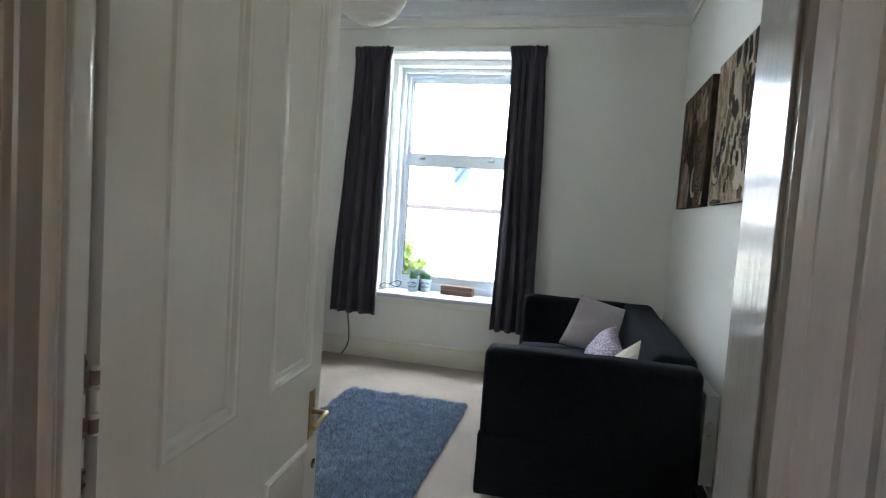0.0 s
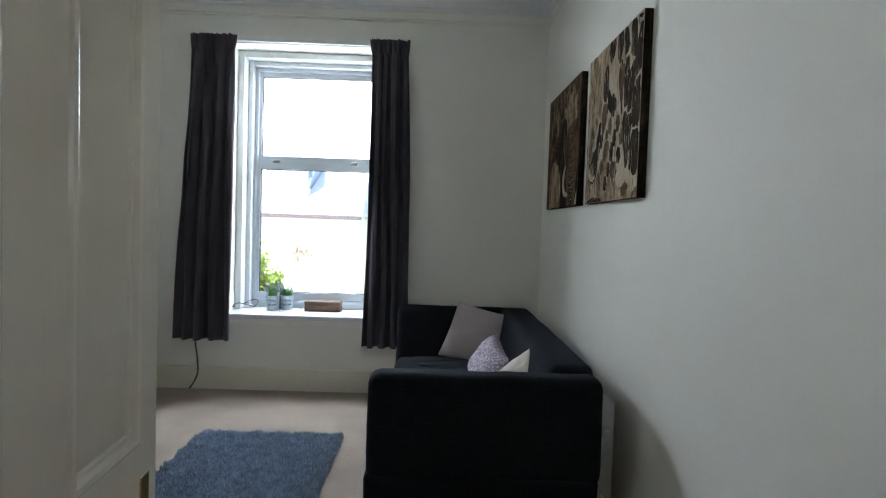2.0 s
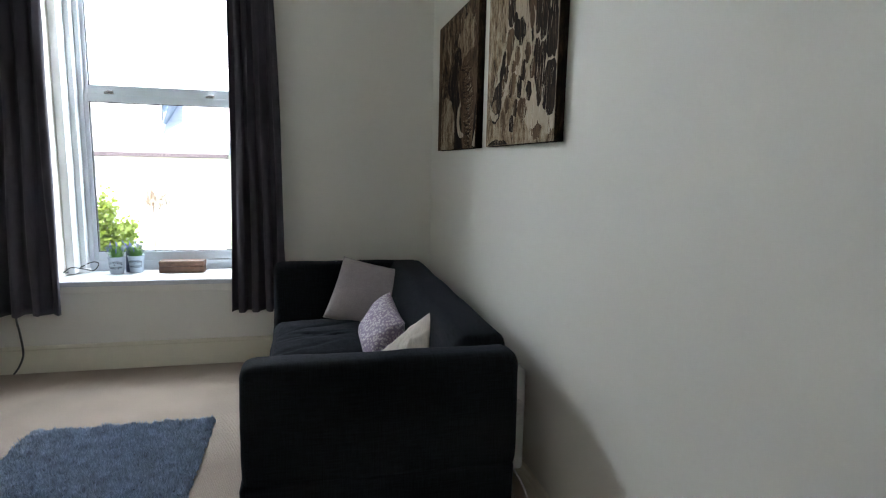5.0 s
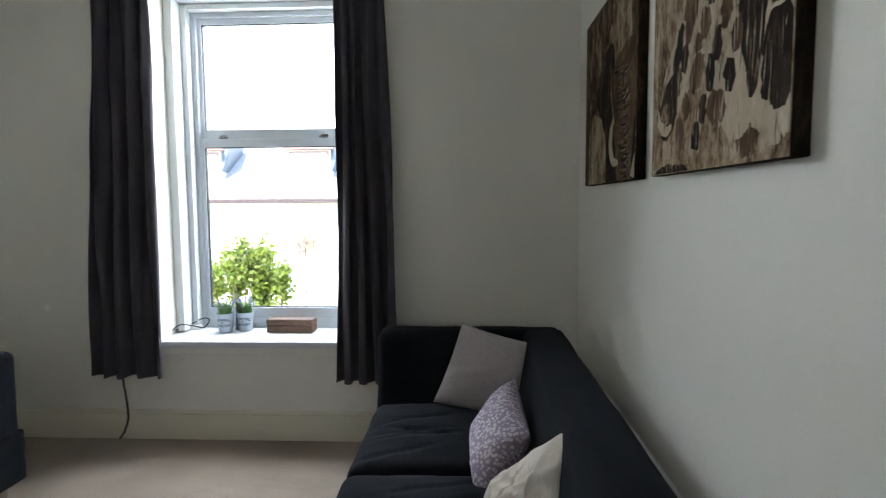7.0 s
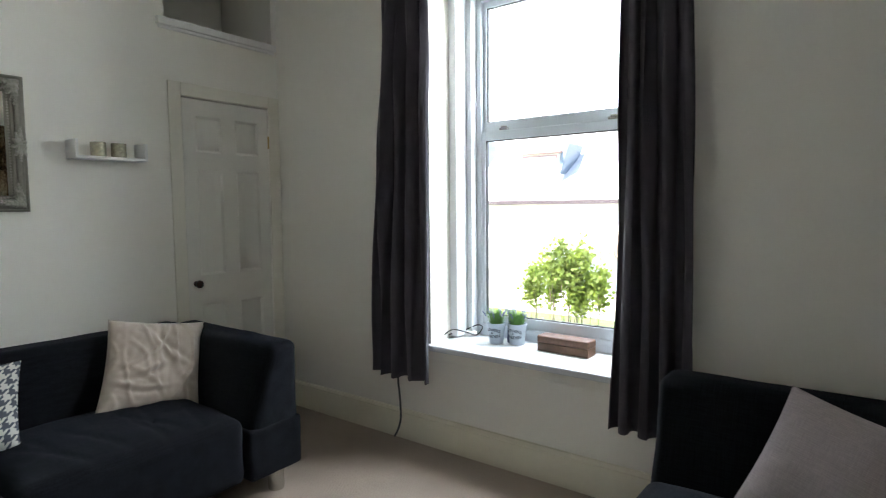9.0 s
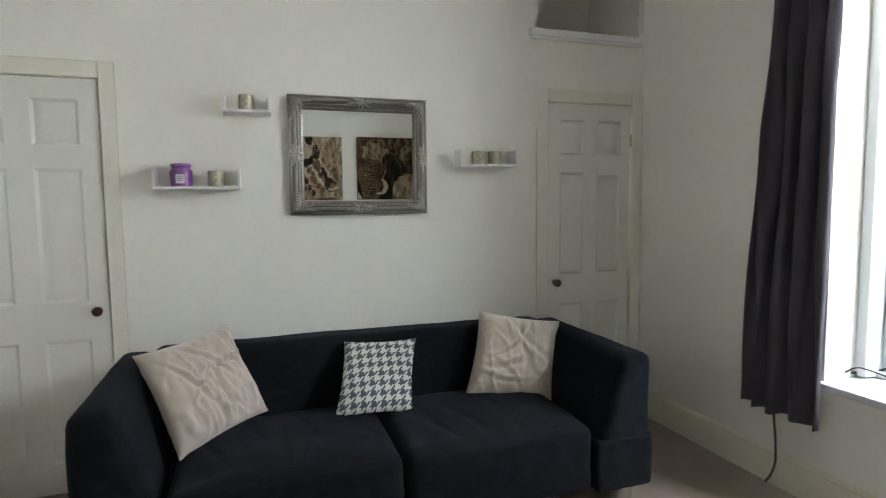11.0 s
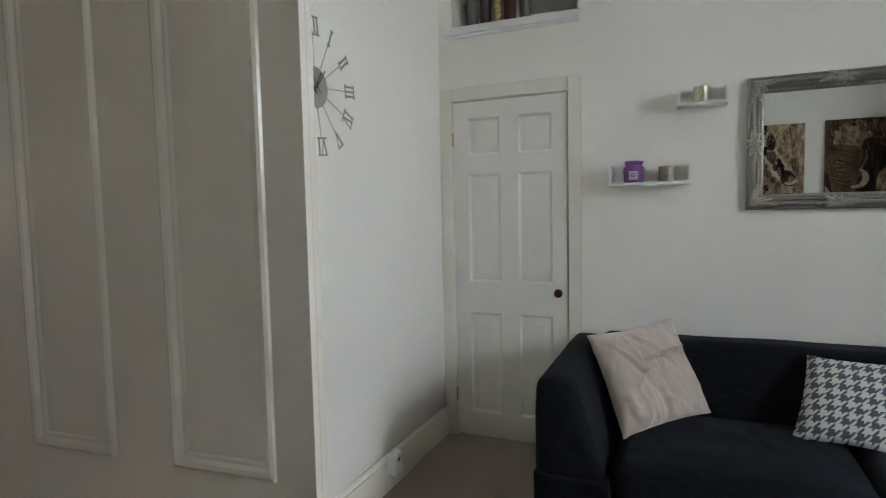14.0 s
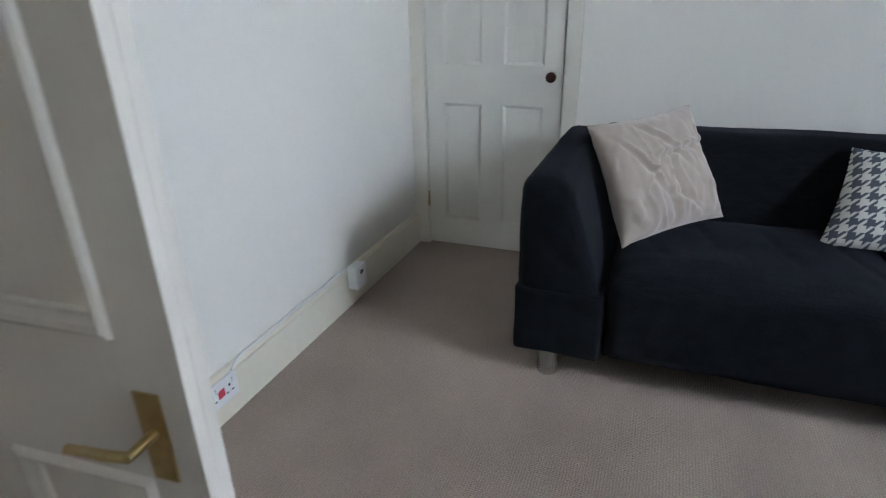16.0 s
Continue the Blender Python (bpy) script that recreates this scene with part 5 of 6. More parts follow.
def cushion(corner, u_end, v_end, thick, mat, label, seed, wrinkle=0.004, piping=None, pinch=0.07):
    """A stuffed square from one corner and its two neighbours."""
    c, u, v = Vector(corner), Vector(u_end) - Vector(corner), Vector(v_end) - Vector(corner)
    mid = c + (u + v) / 2
    w, h = u.length, v.length
    ux = u.normalized()
    nz = u.cross(v).normalized()
    vy = nz.cross(ux)
    m = Matrix((ux, vy, nz)).transposed().to_4x4()
    m.translation = mid
    t = thing("cushion", label, "cushion", m, group="sofa cushions")
    bm = bmesh.new()
    N = 64 if wrinkle > 0.01 else 44
    shear = u.normalized().dot(v.normalized())
    lift = math.sqrt(1 - shear * shear)
    sheets = []
    rnd = random.Random(seed)
    folds = []
    if wrinkle > 0.01:
        for k in range(8):
            ang = rnd.gauss(0.9 if k % 3 else -0.5, 0.35)
            folds.append((rnd.uniform(-0.5, 0.5), rnd.uniform(-0.55, 0.6), math.cos(ang), math.sin(ang), rnd.uniform(0.03, 0.075), rnd.uniform(0.22, 0.6), rnd.choice((1, 1, -1)) * rnd.uniform(0.35, 0.85), rnd.uniform(-0.5, 0.5)))
    for side in (1, -1):
        g = []
        for j in range(N + 1):
            row = []
            for i in range(N + 1):
                a, b = 2 * i / N - 1, 2 * j / N - 1
                x = a * (w / 2) * (1 - pinch * (1 - b * b) * abs(a) ** 2)
                y = b * (h / 2) * (1 - pinch * (1 - a * a) * abs(b) ** 2)
                p = max(0.0, (1 - a ** 4) * (1 - b ** 4)) ** 0.55 * (1 - 0.25 * (a * a + b * b) / 2)
                z = side * thick / 2 * p
                if 0 < i < N and 0 < j < N:
                    q = Vector((x * 9, y * 9, seed * 3.1 + side))
                    d = noise.noise(q) + 0.5 * abs(noise.noise(q * 2.3)) * 2
                    e = 1 - abs(noise.noise(Vector((x * 4.5 + y * 4, y * 2.0 - x * 1.5, seed * 1.7 + side))))
                    e2 = 1 - abs(noise.noise(Vector((x * 13 - y * 4, y * 4 + x * 3, seed * 2.9 + side))))
                    z += side * wrinkle * ((0.8 if not folds else 0.45) * d + (13.0 if not folds else 2.0) * max(0, e - 0.84) + 3.0 * max(0, e2 - 0.86)) * min(1, p * 2)
                    for fa, fb, ca, sa, fw, fl, amp, bend in folds:
                        along, off = (a - fa) * ca + (b - fb) * sa, (b - fb) * ca - (a - fa) * sa
                        off += bend * along * along
                        z += side * wrinkle * amp * (math.exp(-(off / fw) ** 2) - 0.6 * math.exp(-((off - 1.9 * fw) / fw) ** 2)) * math.exp(-(along / fl) ** 2) * min(1, p * 2)
                row.append(bm.verts.new((x + shear * y, y * lift, z)))
            g.append(row)
        for ra, rb in zip(g, g[1:]):
            for i in range(N):
                bm.faces.new((ra[i], ra[i + 1], rb[i + 1], rb[i]))
        sheets.append(g)
    bmesh.ops.remove_doubles(bm, verts=bm.verts, dist=0.0004)
    part("cover", bm, mat, t, smooth=80)
    edge = [(2 * i / 24 - 1, -1) for i in range(24)] + [(1, 2 * i / 24 - 1) for i in range(24)] + [(1 - 2 * i / 24, 1) for i in range(24)] + [(-1, 1 - 2 * i / 24) for i in range(25)]
    pts = [(a * (w / 2) * (1 - pinch * (1 - b * b) * a * a), b * (h / 2) * (1 - pinch * (1 - a * a) * b * b), 0) for a, b in edge]
    pts = [(x + shear * y, y * lift, z) for x, y, z in pts]
    part("seam", tube(bmesh.new(), pts, 0.0028 if piping else 0.0018, 6), piping or mat, t, smooth=60)
    return t


LILAC = bpy.data.materials.new("lilac_flower_cloth")
LILAC.use_nodes = True
n, l = LILAC.node_tree.nodes, LILAC.node_tree.links
co = n.new("ShaderNodeTexCoord")
vo = n.new("ShaderNodeTexVoronoi")
vo.inputs["Scale"].default_value = 82.0
l.new(co.outputs["Object"], vo.inputs["Vector"])
rp = n.new("ShaderNodeValToRGB")
e = rp.color_ramp.elements
e[0].position, e[0].color = 0.0, (0.40, 0.31, 0.39, 1)
e[1].position, e[1].color = 0.62, (0.33, 0.26, 0.35, 1)
for p, cc in ((0.17, (0.40, 0.31, 0.39, 1)), (0.22, (0.72, 0.66, 0.68, 1)), (0.42, (0.68, 0.62, 0.64, 1)), (0.48, (0.33, 0.26, 0.35, 1))):
    x = e.new(p)
    x.color = cc
l.new(vo.outputs["Distance"], rp.inputs["Fac"])
l.new(rp.outputs["Color"], n["Principled BSDF"].inputs["Base Color"])
n["Principled BSDF"].inputs["Roughness"].default_value = 0.85
LILACPIPE = weave("lilac_piping", (0.42, 0.33, 0.42), None, 1500, 0.85, 0.1, 0.3)

# dogtooth check: woven from two thread colours in blocks of four
CHECK = bpy.data.materials.new("dogtooth_cloth")
CHECK.use_nodes = True
n, l = CHECK.node_tree.nodes, CHECK.node_tree.links


def calc(op, a, b=None, c=None):
    q = n.new("ShaderNodeMath")
    q.operation = op
    for i, v in enumerate((a, b, c)):
        if v is None:
            continue
        if isinstance(v, (int, float)):
            q.inputs[i].default_value = v
        else:
            l.new(v, q.inputs[i])
    return q.outputs[0]


co = n.new("ShaderNodeTexCoord")
sp = n.new("ShaderNodeSeparateXYZ")
l.new(co.outputs["Object"], sp.inputs["Vector"])
CELL = 0.046
fx, fy = calc("FRACT", calc("DIVIDE", calc("ADD", sp.outputs["X"], 5.2), CELL)), calc("FRACT", calc("DIVIDE", calc("ADD", sp.outputs["Y"], 5.2), CELL))
warp_dark, weft_dark = calc("LESS_THAN", fx, 0.5), calc("LESS_THAN", fy, 0.5)
diag = calc("FRACT", calc("MULTIPLY", calc("ADD", fx, fy), 2.0))
over = calc("LESS_THAN", diag, 0.5)
dark = calc("ADD", calc("MULTIPLY", over, warp_dark), calc("MULTIPLY", calc("SUBTRACT", 1.0, over), weft_dark))
mx = n.new("ShaderNodeMix")
mx.data_type = "RGBA"
mx.inputs["A"].default_value, mx.inputs["B"].default_value = (0.62, 0.60, 0.54, 1), (0.082, 0.092, 0.115, 1)
l.new(dark, mx.inputs["Factor"])
nz2 = n.new("ShaderNodeTexNoise")
nz2.inputs["Scale"].default_value = 500
l.new(co.outputs["Object"], nz2.inputs["Vector"])
bp = n.new("ShaderNodeBump")
bp.inputs["Strength"].default_value, bp.inputs["Distance"].default_value = 0.5, 0.002
l.new(nz2.outputs["Fac"], bp.inputs["Height"])
l.new(bp.outputs["Normal"], n["Principled BSDF"].inputs["Normal"])
l.new(mx.outputs["Result"], n["Principled BSDF"].inputs["Base Color"])
n["Principled BSDF"].inputs["Roughness"].default_value = 0.9

cushion((-2.415, 1.875, 0.783), (-2.764, 2.205, 0.814), (-2.255, 2.045, 0.405), 0.13, PINKVELVET, "creased pale pink velvet cushion tilted against the sofa arm", 1, 0.020)
cushion((-2.67, 2.74, 0.705), (-2.655, 3.09, 0.695), (-2.44, 2.655, 0.422), 0.11, CHECK, "small cushion in a grey and white dogtooth check", 2, 0.002)
cushion((-2.70, 3.455, 0.80), (-2.63, 3.89, 0.725), (-2.51, 3.30, 0.425), 0.13, PINKVELVET, "creased pale pink velvet cushion leaning on the sofa back", 3, 0.020)
cushion((-0.015, 4.245, 0.77), (0.335, 4.115, 0.70), (-0.145, 4.12, 0.435), 0.10, GREYCUSHION, "plain mauve-grey cotton cushion in the sofa corner", 4, 0.0015, pinch=0.05)
cushion((0.20, 3.80, 0.645), (0.215, 3.40, 0.585), (0.03, 3.73, 0.44), 0.14, LILAC, "lilac cushion with small pale flowers and piping", 5, 0.002, LILACPIPE)
cushion((0.33, 3.13, 0.735), (0.255, 2.90, 0.50), (0.095, 3.33, 0.455), 0.13, CREAMCLOTH, "soft cream cotton cushion leaning on the sofa back", 6, 0.014)

# ---- window sill ----
SILLZ = WZ0 + 0.0225
ZINC = material("pale_zinc", (0.44, 0.50, 0.56), 0.45, 0.2, vary=0.12, scale=25, grain=120, bump=0.1)
INK = material("dark_ink", (0.04, 0.05, 0.07), 0.6, bump=0.0)
SOIL = material("dark_soil", (0.03, 0.022, 0.015), 0.95, bump=0.6)
LEAF = material("green_leaf", (0.10, 0.22, 0.05), 0.55, vary=0.4, scale=30, bump=0.05)
BLOOM = material("lavender_bloom", (0.16, 0.16, 0.42), 0.7, vary=0.3, bump=0.1)


def word(text, size, z, r, arc):
    """Flat letters wrapped round a pot of radius r at height z, facing -y."""
    cu = bpy.data.curves.new("word", "FONT")
    cu.body, cu.size, cu.align_x, cu.offset = text, size, "CENTER", 0.0005
    ob = bpy.data.objects.new("word", cu)
    scene.collection.objects.link(ob)
    bpy.context.view_layer.update()
    me = bpy.data.meshes.new_from_object(ob.evaluated_get(bpy.context.evaluated_depsgraph_get()))
    bpy.data.objects.remove(ob)
    bm = bmesh.new()
    bm.from_mesh(me)
    for v in bm.verts:
        a = v.co.x / r
        zz = z + v.co.y - arc * a * a
        rad = r + 0.0006 + (zz - z) * 0.11
        v.co = (rad * math.sin(a), -rad * math.cos(a), zz)
    return bm


def herb_pot(x, y, seed, label):
    rnd = random.Random(seed)
    t = thing("herb_pot", label, "plant pot", pose(x, y, SILLZ) @ Matrix.Diagonal((1.1, 1.1, 1.1, 1)), group="herb pots")
    part("pot", lathe(bmesh.new(), [(0, 0), (0.034, 0), (0.0355, 0.003), (0.046, 0.098), (0.0485, 0.101), (0.047, 0.104), (0.0435, 0.102), (0.042, 0.085)], 32), ZINC, t, "pale zinc pot", 40)
    part("soil", lathe(bmesh.new(), [(0, 0.088), (0.0425, 0.087)], 20), SOIL, t)
    for text, size, z, arc in (("FLOWERS", 0.020, 0.066, 0.010), ("&", 0.014, 0.053, 0.0), ("GARDEN", 0.020, 0.032, -0.004)):
        part("lettering", word(text, size, z, 0.0355 + z * 0.107, arc), INK, t, "dark printed letters")
    bm = bmesh.new()
    for i in range(210):
        a, r = rnd.uniform(0, 6.283), rnd.uniform(0, 0.034)
        b = Vector((r * math.cos(a), r * math.sin(a), 0.088))
        out = Vector((math.cos(a), math.sin(a), 0)) * rnd.uniform(0.01, 0.05)
        ln = rnd.uniform(0.035, 0.095)
        side = Vector((-math.sin(a), math.cos(a), 0)) * 0.0015
        p = [b, b + out * 0.35 + Vector((0, 0, ln * 0.6)), b + out + Vector((0, 0, ln))]
        v = [bm.verts.new(q) for q in (p[0] - side, p[0] + side, p[1] + side, p[1] - side, p[2])]
        bm.faces.new(v[:4])
        bm.faces.new((v[3], v[2], v[4]))
    tagged(part("leaves", bm, LEAF, t, "thin green herb leaves"), kind="stuff")
    stems, blooms = bmesh.new(), bmesh.new()
    for i in range(15):
        a = rnd.uniform(0, 6.283)
        o = Vector((math.cos(a), math.sin(a), 0))
        b, tip = o * 0.015 + Vector((0, 0, 0.09)), o * rnd.uniform(0.03, 0.075) + Vector((0, 0, rnd.uniform(0.15, 0.185)))
        tube(stems, [b, (b + tip) / 2 + Vector((0, 0, 0.01)), tip], 0.0009, 5)
        for k in range(6):
            q = tip + (b - tip).normalized() * (k * 0.006 - 0.006) + Vector([rnd.uniform(-0.002, 0.002) for _ in range(3)])
            bmesh.ops.create_icosphere(blooms, subdivisions=1, radius=0.0033, matrix=Matrix.Translation(q))
    part("stems", stems, LEAF, t)
    tagged(part("flowers", blooms, BLOOM, t, "small violet flower heads"), kind="stuff")


herb_pot(-1.455, 4.905, 1, "pale zinc pot of lavender lettered FLOWERS & GARDEN")
herb_pot(-1.348, 4.945, 2, "pale zinc pot of lavender beside its twin")
bm = bmesh.new()
bmesh.ops.create_icosphere(bm, subdivisions=2, radius=0.016, matrix=Matrix.Translation((0, 0, 0.158)))
cyl(bm, (0, 0, 0.0), (0, 0, 0.145), 0.022, 0.013, 16)
fig = tagged(part("small_bottle", bm, material("blue_grey_glaze", (0.07, 0.09, 0.16), 0.4, bump=0.05), None, "", 60), "small blue-grey bottle with a round stopper between the pots", "bottle")
fig.location = (-1.398, 4.965, SILLZ)
wb = thing("wooden_box", "long reddish wooden box with a lid on the sill", "box", pose(-1.055, 4.925, SILLZ, 0, 0, -2))
part("body", B(-0.14, 0.14, -0.045, 0.045, 0, 0.042, 0.003), BOXWOOD, wb)
part("lid", B(-0.142, 0.142, -0.047, 0.047, 0.0425, 0.08, 0.008, segments=3), BOXWOOD, wb)
ad = thing("power_adapter", "small white power adapter with a cable on the sill", "adapter", pose(-1.665, 4.965, SILLZ, 0, 0, 15))
part("body", B(-0.035, 0.035, -0.02, 0.02, 0, 0.028, 0.005), WHITEPLASTIC, ad)
part("plug", B(-0.125, -0.085, -0.035, 0.0, 0, 0.024, 0.004), WHITEPLASTIC, ad)
bm = bmesh.new()
tube(bm, curve_points([(-1.73, 4.80, SILLZ + 0.03), (-1.70, 4.84, SILLZ + 0.055), (-1.65, 4.90, SILLZ + 0.035), (-1.60, 4.93, SILLZ + 0.02), (-1.58, 4.96, SILLZ + 0.06), (-1.63, 4.98, SILLZ + 0.065), (-1.70, 4.95, SILLZ + 0.03), (-1.735, 4.85, SILLZ + 0.02)], 8), 0.0035)
tagged(part("looped_cable", bm, DARKPLASTIC, None, "", 60), "black cable looped on the window sill", "cable")
bm = bmesh.new()
tube(bm, curve_points([(-1.93, 4.645, 0.48), (-1.94, 4.64, 0.36), (-1.925, 4.635, 0.26), (-1.915, 4.63, 0.14), (-1.945, 4.64, 0.06), (-1.985, 4.655, 0.006)], 8), 0.006)
tagged(part("hanging_cable", bm, GREYCABLE, None, "", 60), "grey cable hanging down below the curtain to the carpet", "cable")

# ---- the hall outside the room ----
HALLWOOD = material("brown_wood_boards", (0.20, 0.10, 0.06), 0.4, vary=0.3, scale=3, grain=50, bump=0.2)
setting("floor_hall", B(XM - 0.9, XR + 0.4, -2.4, HALLY + 0.03, -0.25, -0.002), HALLWOOD, "brown wooden hall floor", "floor")
bm = bmesh.new()
box(bm, XM - 0.9, -1.95, -0.95, -0.83, 0, 2.7)
# the pieces leave an unseen opening, added to let sun brighten the hall
for x0, x1, z0, z1 in ((-1.15, 0.28, 0, 2.7), (0.53, XR + 0.9, 0, 2.7), (0.28, 0.53, 0, 1.3), (0.28, 0.53, 1.95, 2.7)):
    box(bm, x0, x1, -0.95, -0.83, z0, z1)
box(bm, -1.95, -1.15, -0.95, -0.83, 2.05, 2.7)
setting("wall_hall_south", bm, HALLPAINT, "cream painted hall wall with a doorway and an added light opening", "wall")
setting("wall_hall_east", B(XR + 0.3, XR + 0.4, -0.83, HALLY + 0.1, 0, 2.7), HALLPAINT, "cream painted hall end wall", "wall")
setting("wall_hall_west", B(XM - 0.9, XM - 0.8, -0.83, HALLY, 0, 2.7), HALLPAINT, "cream painted hall end wall", "wall")
setting("wall_hall_north", B(XR, XR + 0.3, HR - 0.05, HR - 0.002, 0, 2.7), HALLPAINT, "cream painted hall wall", "wall")
# no slab south of the added opening, so the sun reaches it
bm = B(XM - 0.9, XR + 0.9, -0.95, HR - 0.04, 2.7, 2.8)
box(bm, -2.6, -0.6, -2.5, -0.951, 2.7, 2.8)
setting("ceiling_hall", bm, CEILING, "plain white hall ceiling", "ceiling")
# bathroom seen across the hall
TEAL = material("dark_teal_panel", (0.02, 0.035, 0.04), 0.25, vary=0.15, scale=3, bump=0.02)
setting("wall_bathroom", B(-2.6, -0.6, -2.4, -2.3, 0, 2.7), TEAL, "dark glossy teal bathroom wall panel", "wall")
setting("wall_bathroom_west", B(-2.6, -2.5, -2.3, -0.95, 0, 2.7), HALLPAINT, "plain bathroom wall", "wall")
setting("wall_bathroom_east", B(-0.7, -0.6, -2.3, -0.95, 0, 2.7), HALLPAINT, "plain bathroom wall", "wall")
setting("wall_hall_top", B(XM - 0.9, XR + 0.3, HR - 0.04, HALLY - 0.001, 2.7, H), HALLPAINT, "plaster above the hall ceiling line", "wall")
CERAMIC = material("white_ceramic", (0.75, 0.72, 0.66), 0.15, vary=0.02, bump=0.01, coat=0.4)
wc = thing("toilet", "white ceramic close-coupled toilet in the bathroom", "toilet", pose(-1.62, -2.29, 0))
part("cistern", B(-0.19, 0.19, 0.0, 0.17, 0.42, 0.78, 0.02, segments=3), CERAMIC, wc)
part("cistern_lid", B(-0.2, 0.2, -0.005, 0.18, 0.782, 0.81, 0.01), CERAMIC, wc)
part("flush_button", lathe(bmesh.new(), [(0, 0.81), (0.022, 0.81), (0.022, 0.816), (0, 0.817)], 20, (0, 0.09, 0)), CHROME, wc, "round chrome flush button", 40)
bm = lathe(bmesh.new(), [(0, 0), (0.12, 0), (0.11, 0.1), (0.13, 0.25), (0.18, 0.38), (0.18, 0.40), (0, 0.40)], 28)
for v in bm.verts:
    v.co.y = v.co.y * 1.25 + 0.38
part("bowl", bm, CERAMIC, wc, smooth=40)
bm = lathe(bmesh.new(), [(0, 0.402), (0.185, 0.402), (0.188, 0.41), (0.185, 0.425), (0, 0.43)], 28)
for v in bm.verts:
    v.co.y = v.co.y * 1.25 + 0.38
part("seat_lid", bm, CERAMIC, wc, smooth=40)

# ---- outside the window ----
GZ = -2.7
LAWN = material("sunlit_lawn", (0.09, 0.13, 0.035), 0.95, vary=0.35, scale=1.2, grain=30, bump=0.6, depth=0.03)
ASPHALT = material("pale_tarmac", (0.07, 0.07, 0.07), 0.9, vary=0.2, scale=2, grain=60, bump=0.3)
PAVING = material("pale_paving", (0.42, 0.40, 0.36), 0.85, vary=0.12, scale=2, grain=40, bump=0.3)
HARL = material("pale_roughcast", (0.74, 0.72, 0.67), 0.9, vary=0.06, scale=2, grain=30, bump=0.6, depth=0.01)
SLATE = material("grey_slate", (0.43, 0.43, 0.44), 0.7, vary=0.2, scale=4, grain=20, bump=0.4, depth=0.01)
DARKWOOD = material("grey_fascia", (0.06, 0.045, 0.05), 0.6, vary=0.2, bump=0.1)
REDWOOD = material("red_brown_fascia", (0.34, 0.22, 0.20), 0.6, vary=0.2, bump=0.1)
BLUESLATE = material("blue_grey_slate", (0.13, 0.17, 0.22), 0.6, vary=0.25, scale=5, grain=20, bump=0.3, depth=0.01)
# pale colour stands in for glare washing out the panes and front doors
PALEPANE = material("glare_pale_glass", (0.50, 0.51, 0.52), 0.15, vary=0.1, scale=2, bump=0.0)
FOLIAGE = material("shrub_leaves", (0.11, 0.155, 0.035), 0.7, vary=0.45, scale=6, grain=20, bump=0.1)
n, l = FOLIAGE.node_tree.nodes, FOLIAGE.node_tree.links
thin, both = n.new("ShaderNodeBsdfTranslucent"), n.new("ShaderNodeMixShader")
thin.inputs["Color"].default_value = (0.30, 0.38, 0.06, 1)
both.inputs["Fac"].default_value = 0.5
l.new(n["Principled BSDF"].outputs["BSDF"], both.inputs[1])
l.new(thin.outputs["BSDF"], both.inputs[2])
l.new(both.outputs["Shader"], n["Material Output"].inputs["Surface"])
DRYLEAF = material("dry_grass_blades", (0.44, 0.35, 0.28), 0.85, vary=0.35, scale=8, bump=0.1)
BARK = material("grey_bark", (0.16, 0.12, 0.09), 0.9, vary=0.3, scale=9, bump=0.6)
bm = B(-2500, 2500, 5.3, 4500, GZ - 0.5, GZ)
setting("ground", bm, LAWN, "grass ground outside the house", "ground")
setting("road", B(-60, 60, 12.5, 17.0, GZ + 0.001, GZ + 0.004), ASPHALT, "tarmac street beyond the garden", "road")
setting("pavement", B(-60, 60, 10.7, 12.5, GZ + 0.001, GZ + 0.11, 0.01), PAVING, "pale paved footway with a kerb", "pavement")
setting("pavement_far", B(-60, 60, 17.0, 18.6, GZ + 0.001, GZ + 0.11, 0.01), PAVING, "pale paved footway across the street", "pavement")
setting("garden_path", B(-3.2, 2.2, 6.2, 8.0, GZ + 0.001, GZ + 0.03, 0.005), PAVING, "pale garden slabs below the window", "path")
setting("facade", B(-8, -3.9, 5.0, 5.25, GZ, 4.5), HARL, "outer wall of this house", "facade")
setting("facade_east", B(XR + 0.3, 8, 5.0, 5.25, GZ, 4.5), HARL, "outer wall of this house", "facade")
setting("facade_low", B(-3.9, XR + 0.3, 5.0, 5.25, GZ, -0.25), HARL, "outer wall of this house below the room", "facade")


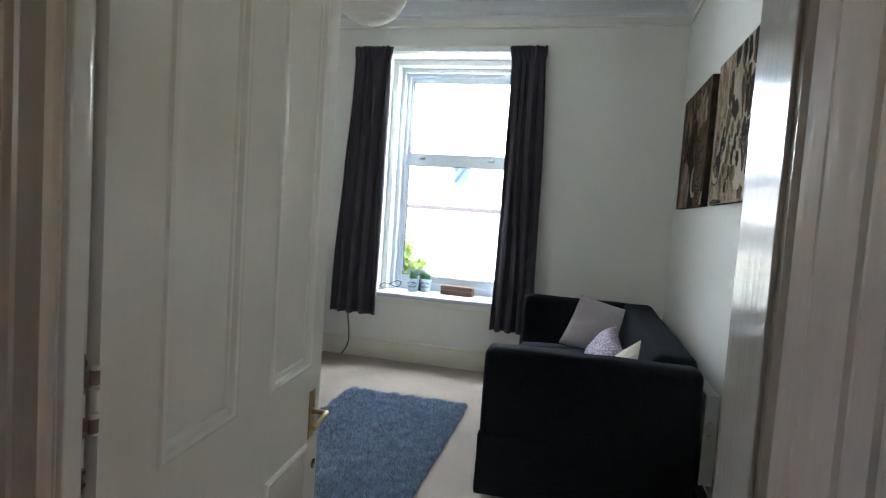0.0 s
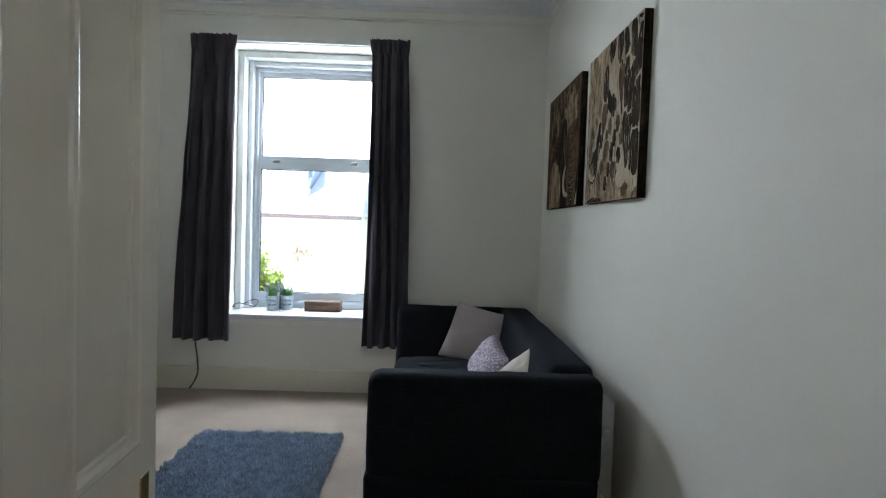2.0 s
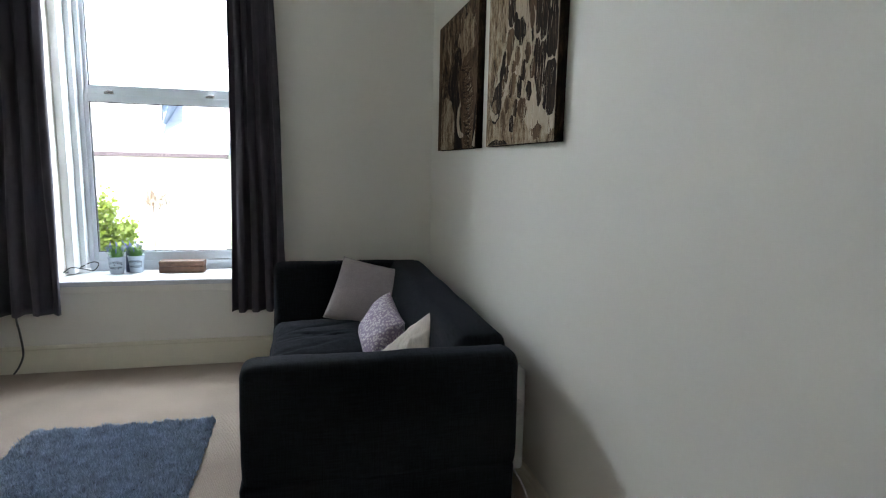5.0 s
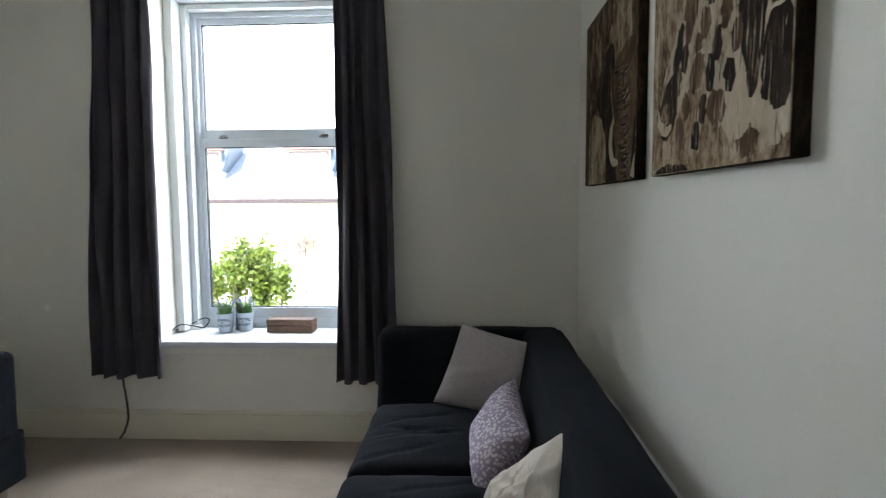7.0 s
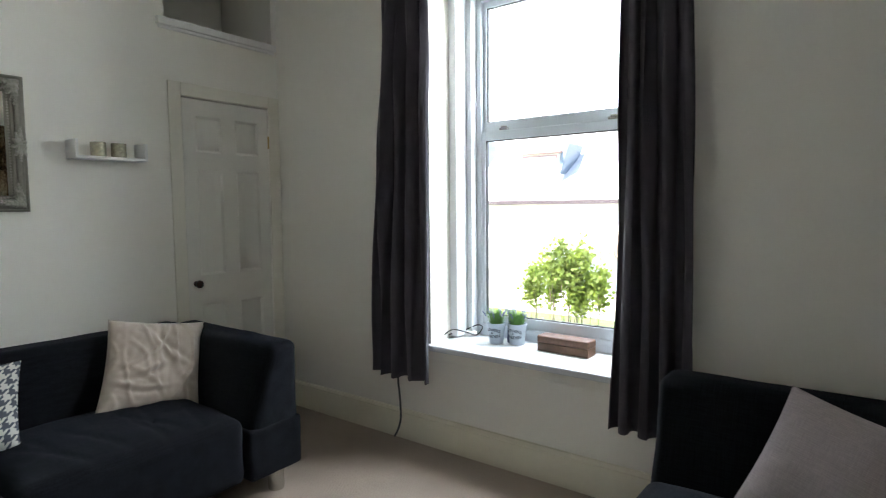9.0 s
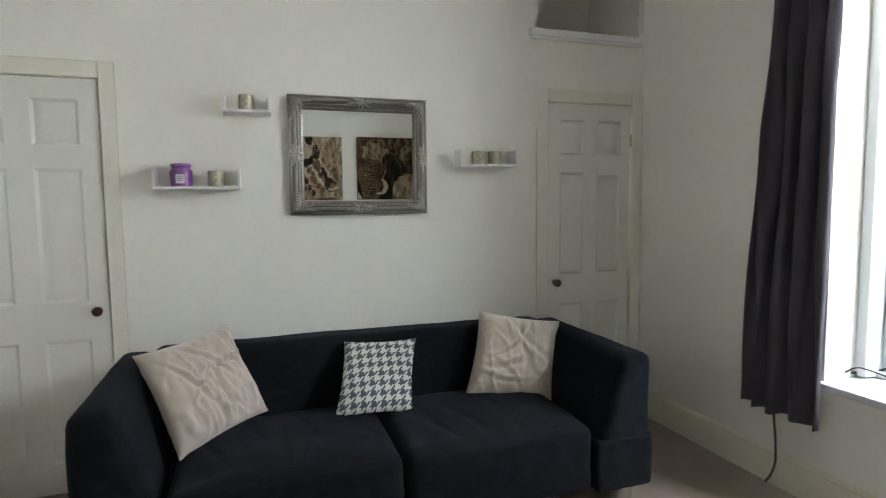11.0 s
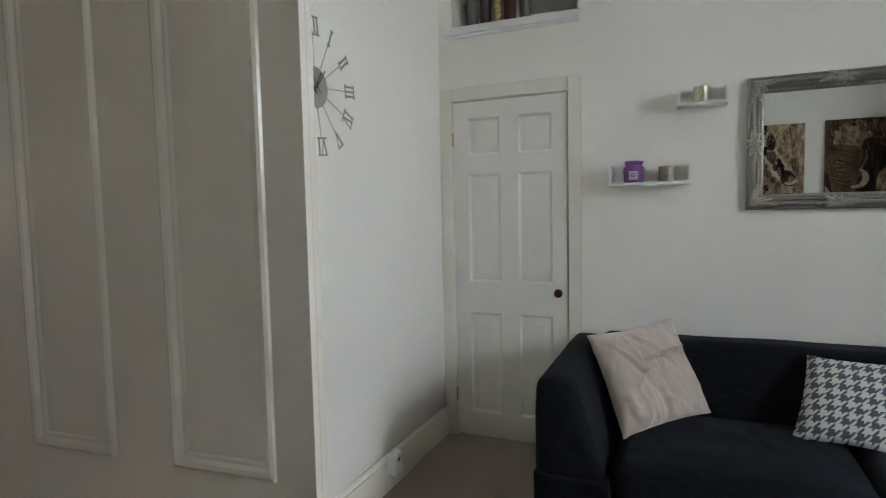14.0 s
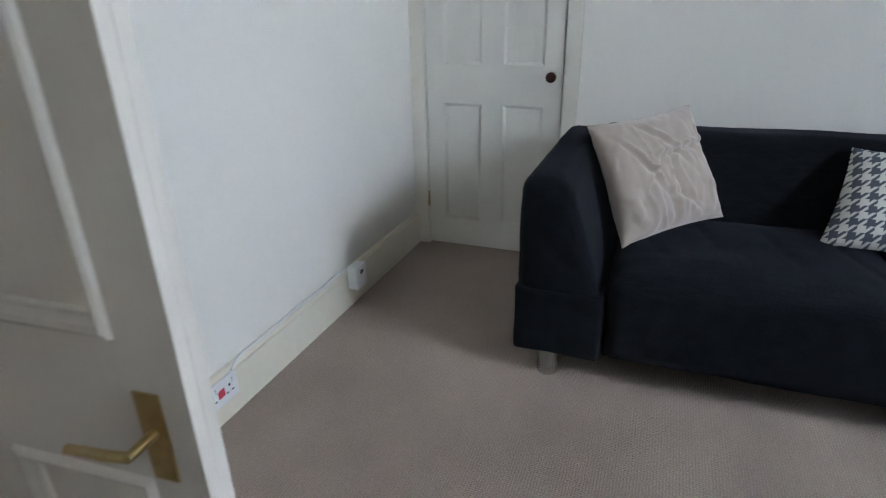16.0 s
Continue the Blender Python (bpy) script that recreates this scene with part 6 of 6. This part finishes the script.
def house(x, y, label):
    h = thing("house", label, "house", pose(x, y, GZ), group="houses across the street")
    w, d, e = 4.7, 7.0, 4.2
    part("wall", B(-w, w, 0, d, 0, e), HARL, h)
    bm = bmesh.new()
    v = [bm.verts.new(p) for p in ((-w - 0.2, -0.35, e), (w + 0.2, -0.35, e), (w + 0.2, d / 2, e + 3.4), (-w - 0.2, d / 2, e + 3.4), (-w - 0.2, d + 0.35, e), (w + 0.2, d + 0.35, e))]
    for q in ((0, 1, 2, 3), (3, 2, 5, 4), (0, 3, 4), (1, 5, 2), (0, 4, 5, 1)):
        bm.faces.new([v[k] for k in q])
    part("roof", bm, SLATE, h)
    part("gutter", B(-w - 0.2, w + 0.2, -0.45, -0.33, e - 0.12, e + 0.03, 0.02), DARKWOOD, h, "grey-brown eaves board")
    for cx in (-2.0, 2.0):
        dm = part("dormer", B(cx - 0.78, cx + 0.78, 0.25, 2.4, e + 0.3, e + 1.76), HARL, h)
        part("dormer_roof", B(cx - 0.9, cx + 0.9, 0.08, 2.6, e + 1.762, e + 1.86, 0.02), REDWOOD, dm, "flat dormer roof with a red-brown edge")
        part("window_frame", B(cx - 0.72, cx + 0.72, 0.215, 0.249, e + 0.72, e + 1.70), REDWOOD, dm, "red-brown window frame")
        for s in (-0.34, 0.34):
            part("pane", B(cx + s - 0.32, cx + s + 0.32, 0.2, 0.214, e + 0.77, e + 1.65), PALEPANE, dm)
        bm = bmesh.new()
        for y in (0.3, 1.6):
            for x, z in ((cx + 0.80, 1.0), (cx + 0.82, 1.75), (cx + 1.16, 2.1)):
                bm.verts.new((x, y, e + z))
        bm.verts.ensure_lookup_table()
        for k in ((0, 1, 2), (5, 4, 3), (0, 3, 4, 1), (1, 4, 5, 2), (2, 5, 3, 0)):
            bm.faces.new([bm.verts[i] for i in k])
        part("slate_cheek", bm, BLUESLATE, dm, "blue-grey slated cheek beside the dormer")
    for cx in (-2.0, 2.0):
        wd = part("window", B(cx - 0.95, cx + 0.95, -0.04, 0.0, 0.9, 2.4), PVC, h)
        for s in (-0.6, 0.0, 0.6):
            part("pane", B(cx + s - 0.26, cx + s + 0.26, -0.06, -0.041, 1.0, 2.3), PALEPANE, wd)
    part("front_door", B(-0.5, 0.5, -0.05, 0.0, 0.05, 2.15, 0.01), PALEPANE, h)
    part("porch_roof", B(-1.2, 1.2, -0.9, 0.0, 2.45, 2.62, 0.03), HARL, h, "pale flat porch roof")
    part("chimney", B(-w + 0.2, -w + 1.0, d / 2 - 0.4, d / 2 + 0.4, e + 2.8, e + 4.4), HARL, h)
    return h


hs = house(-7.75, 21.5, "pale roughcast house with slate roof and two dormers")
for x in (-19.05, 3.55, 14.85):
    copy_thing(hs, pose(x, 21.5, GZ))


def shrub(x, y, r, hgt, mat, seed, label, z=GZ, blades=False, low=0.0):
    rnd = random.Random(seed)
    s = thing("shrub", label, "shrub", pose(x, y, z), group="garden shrubs")
    bm = bmesh.new()
    tips = []
    for i in range(9):
        a, q = rnd.uniform(0, 6.283), rnd.uniform(0.25, 0.8)
        tip = Vector((r * q * math.cos(a), r * q * math.sin(a), hgt * rnd.uniform(0.88, 0.98)))
        if not blades:
            cyl(bm, (0, 0, 0), tip, 0.012, 0.005, 6)
        tips += [tip * f for f in (0.92, 0.96, 1.0)]
    if blades:
        cyl(bm, (0, 0, 0), (0, 0, hgt * 0.85), 0.014, 0.008, 6)
    part("stems", bm, BARK, s)
    verts, faces = [], []
    for i in range(340 if blades else 1300):
        if blades:
            a = rnd.uniform(0, 6.283)
            c = Vector((rnd.gauss(0, r * 0.25), rnd.gauss(0, r * 0.25), rnd.uniform(low, hgt * 0.85)))
            d = Vector((math.cos(a) * rnd.uniform(0.1, 1.3), math.sin(a) * rnd.uniform(0.1, 1.3), 0.8)).normalized() * rnd.uniform(0.12, 0.36)
            side = Vector((-math.sin(a), math.cos(a), 0)) * 0.009
        else:
            c = rnd.choice(tips) + Vector([rnd.gauss(0, r * 0.18) for _ in range(3)])
            c.z = max(0.05, c.z)
            d = Vector([rnd.uniform(-1, 1) for _ in range(3)]).normalized() * rnd.uniform(0.05, 0.09)
            side = d.cross(Vector((rnd.uniform(-1, 1), rnd.uniform(-1, 1), rnd.uniform(-1, 1)))).normalized() * 0.032
        k = len(verts)
        verts += [tuple(c), tuple(c + d * 0.5 + side), tuple(c + d), tuple(c + d * 0.5 - side)]
        faces.append((k, k + 1, k + 2, k + 3))
    me = bpy.data.meshes.new("leaves")
    me.from_pydata(verts, [], faces)
    me.materials.append(mat)
    ob = new("leaves", me)
    ob.parent = s
    tagged(ob, kind="stuff")


shrub(-3.35, 10.0, 0.36, 3.56, FOLIAGE, 1, "tall rounded green garden shrub beside the street")
shrub(-3.82, 10.15, 0.34, 3.18, FOLIAGE, 2, "yellow-green garden shrub near the wall")
shrub(-2.47, 10.0, 0.42, 4.15, DRYLEAF, 3, "spiky garden plant with dry brown leaves", blades=True, low=3.2)
shrub(-3.05, 10.1, 0.34, 3.1, FOLIAGE, 5, "small green garden shrub")
shrub(-5.6, 9.6, 0.7, 2.2, FOLIAGE, 4, "low green garden shrub beside the path")
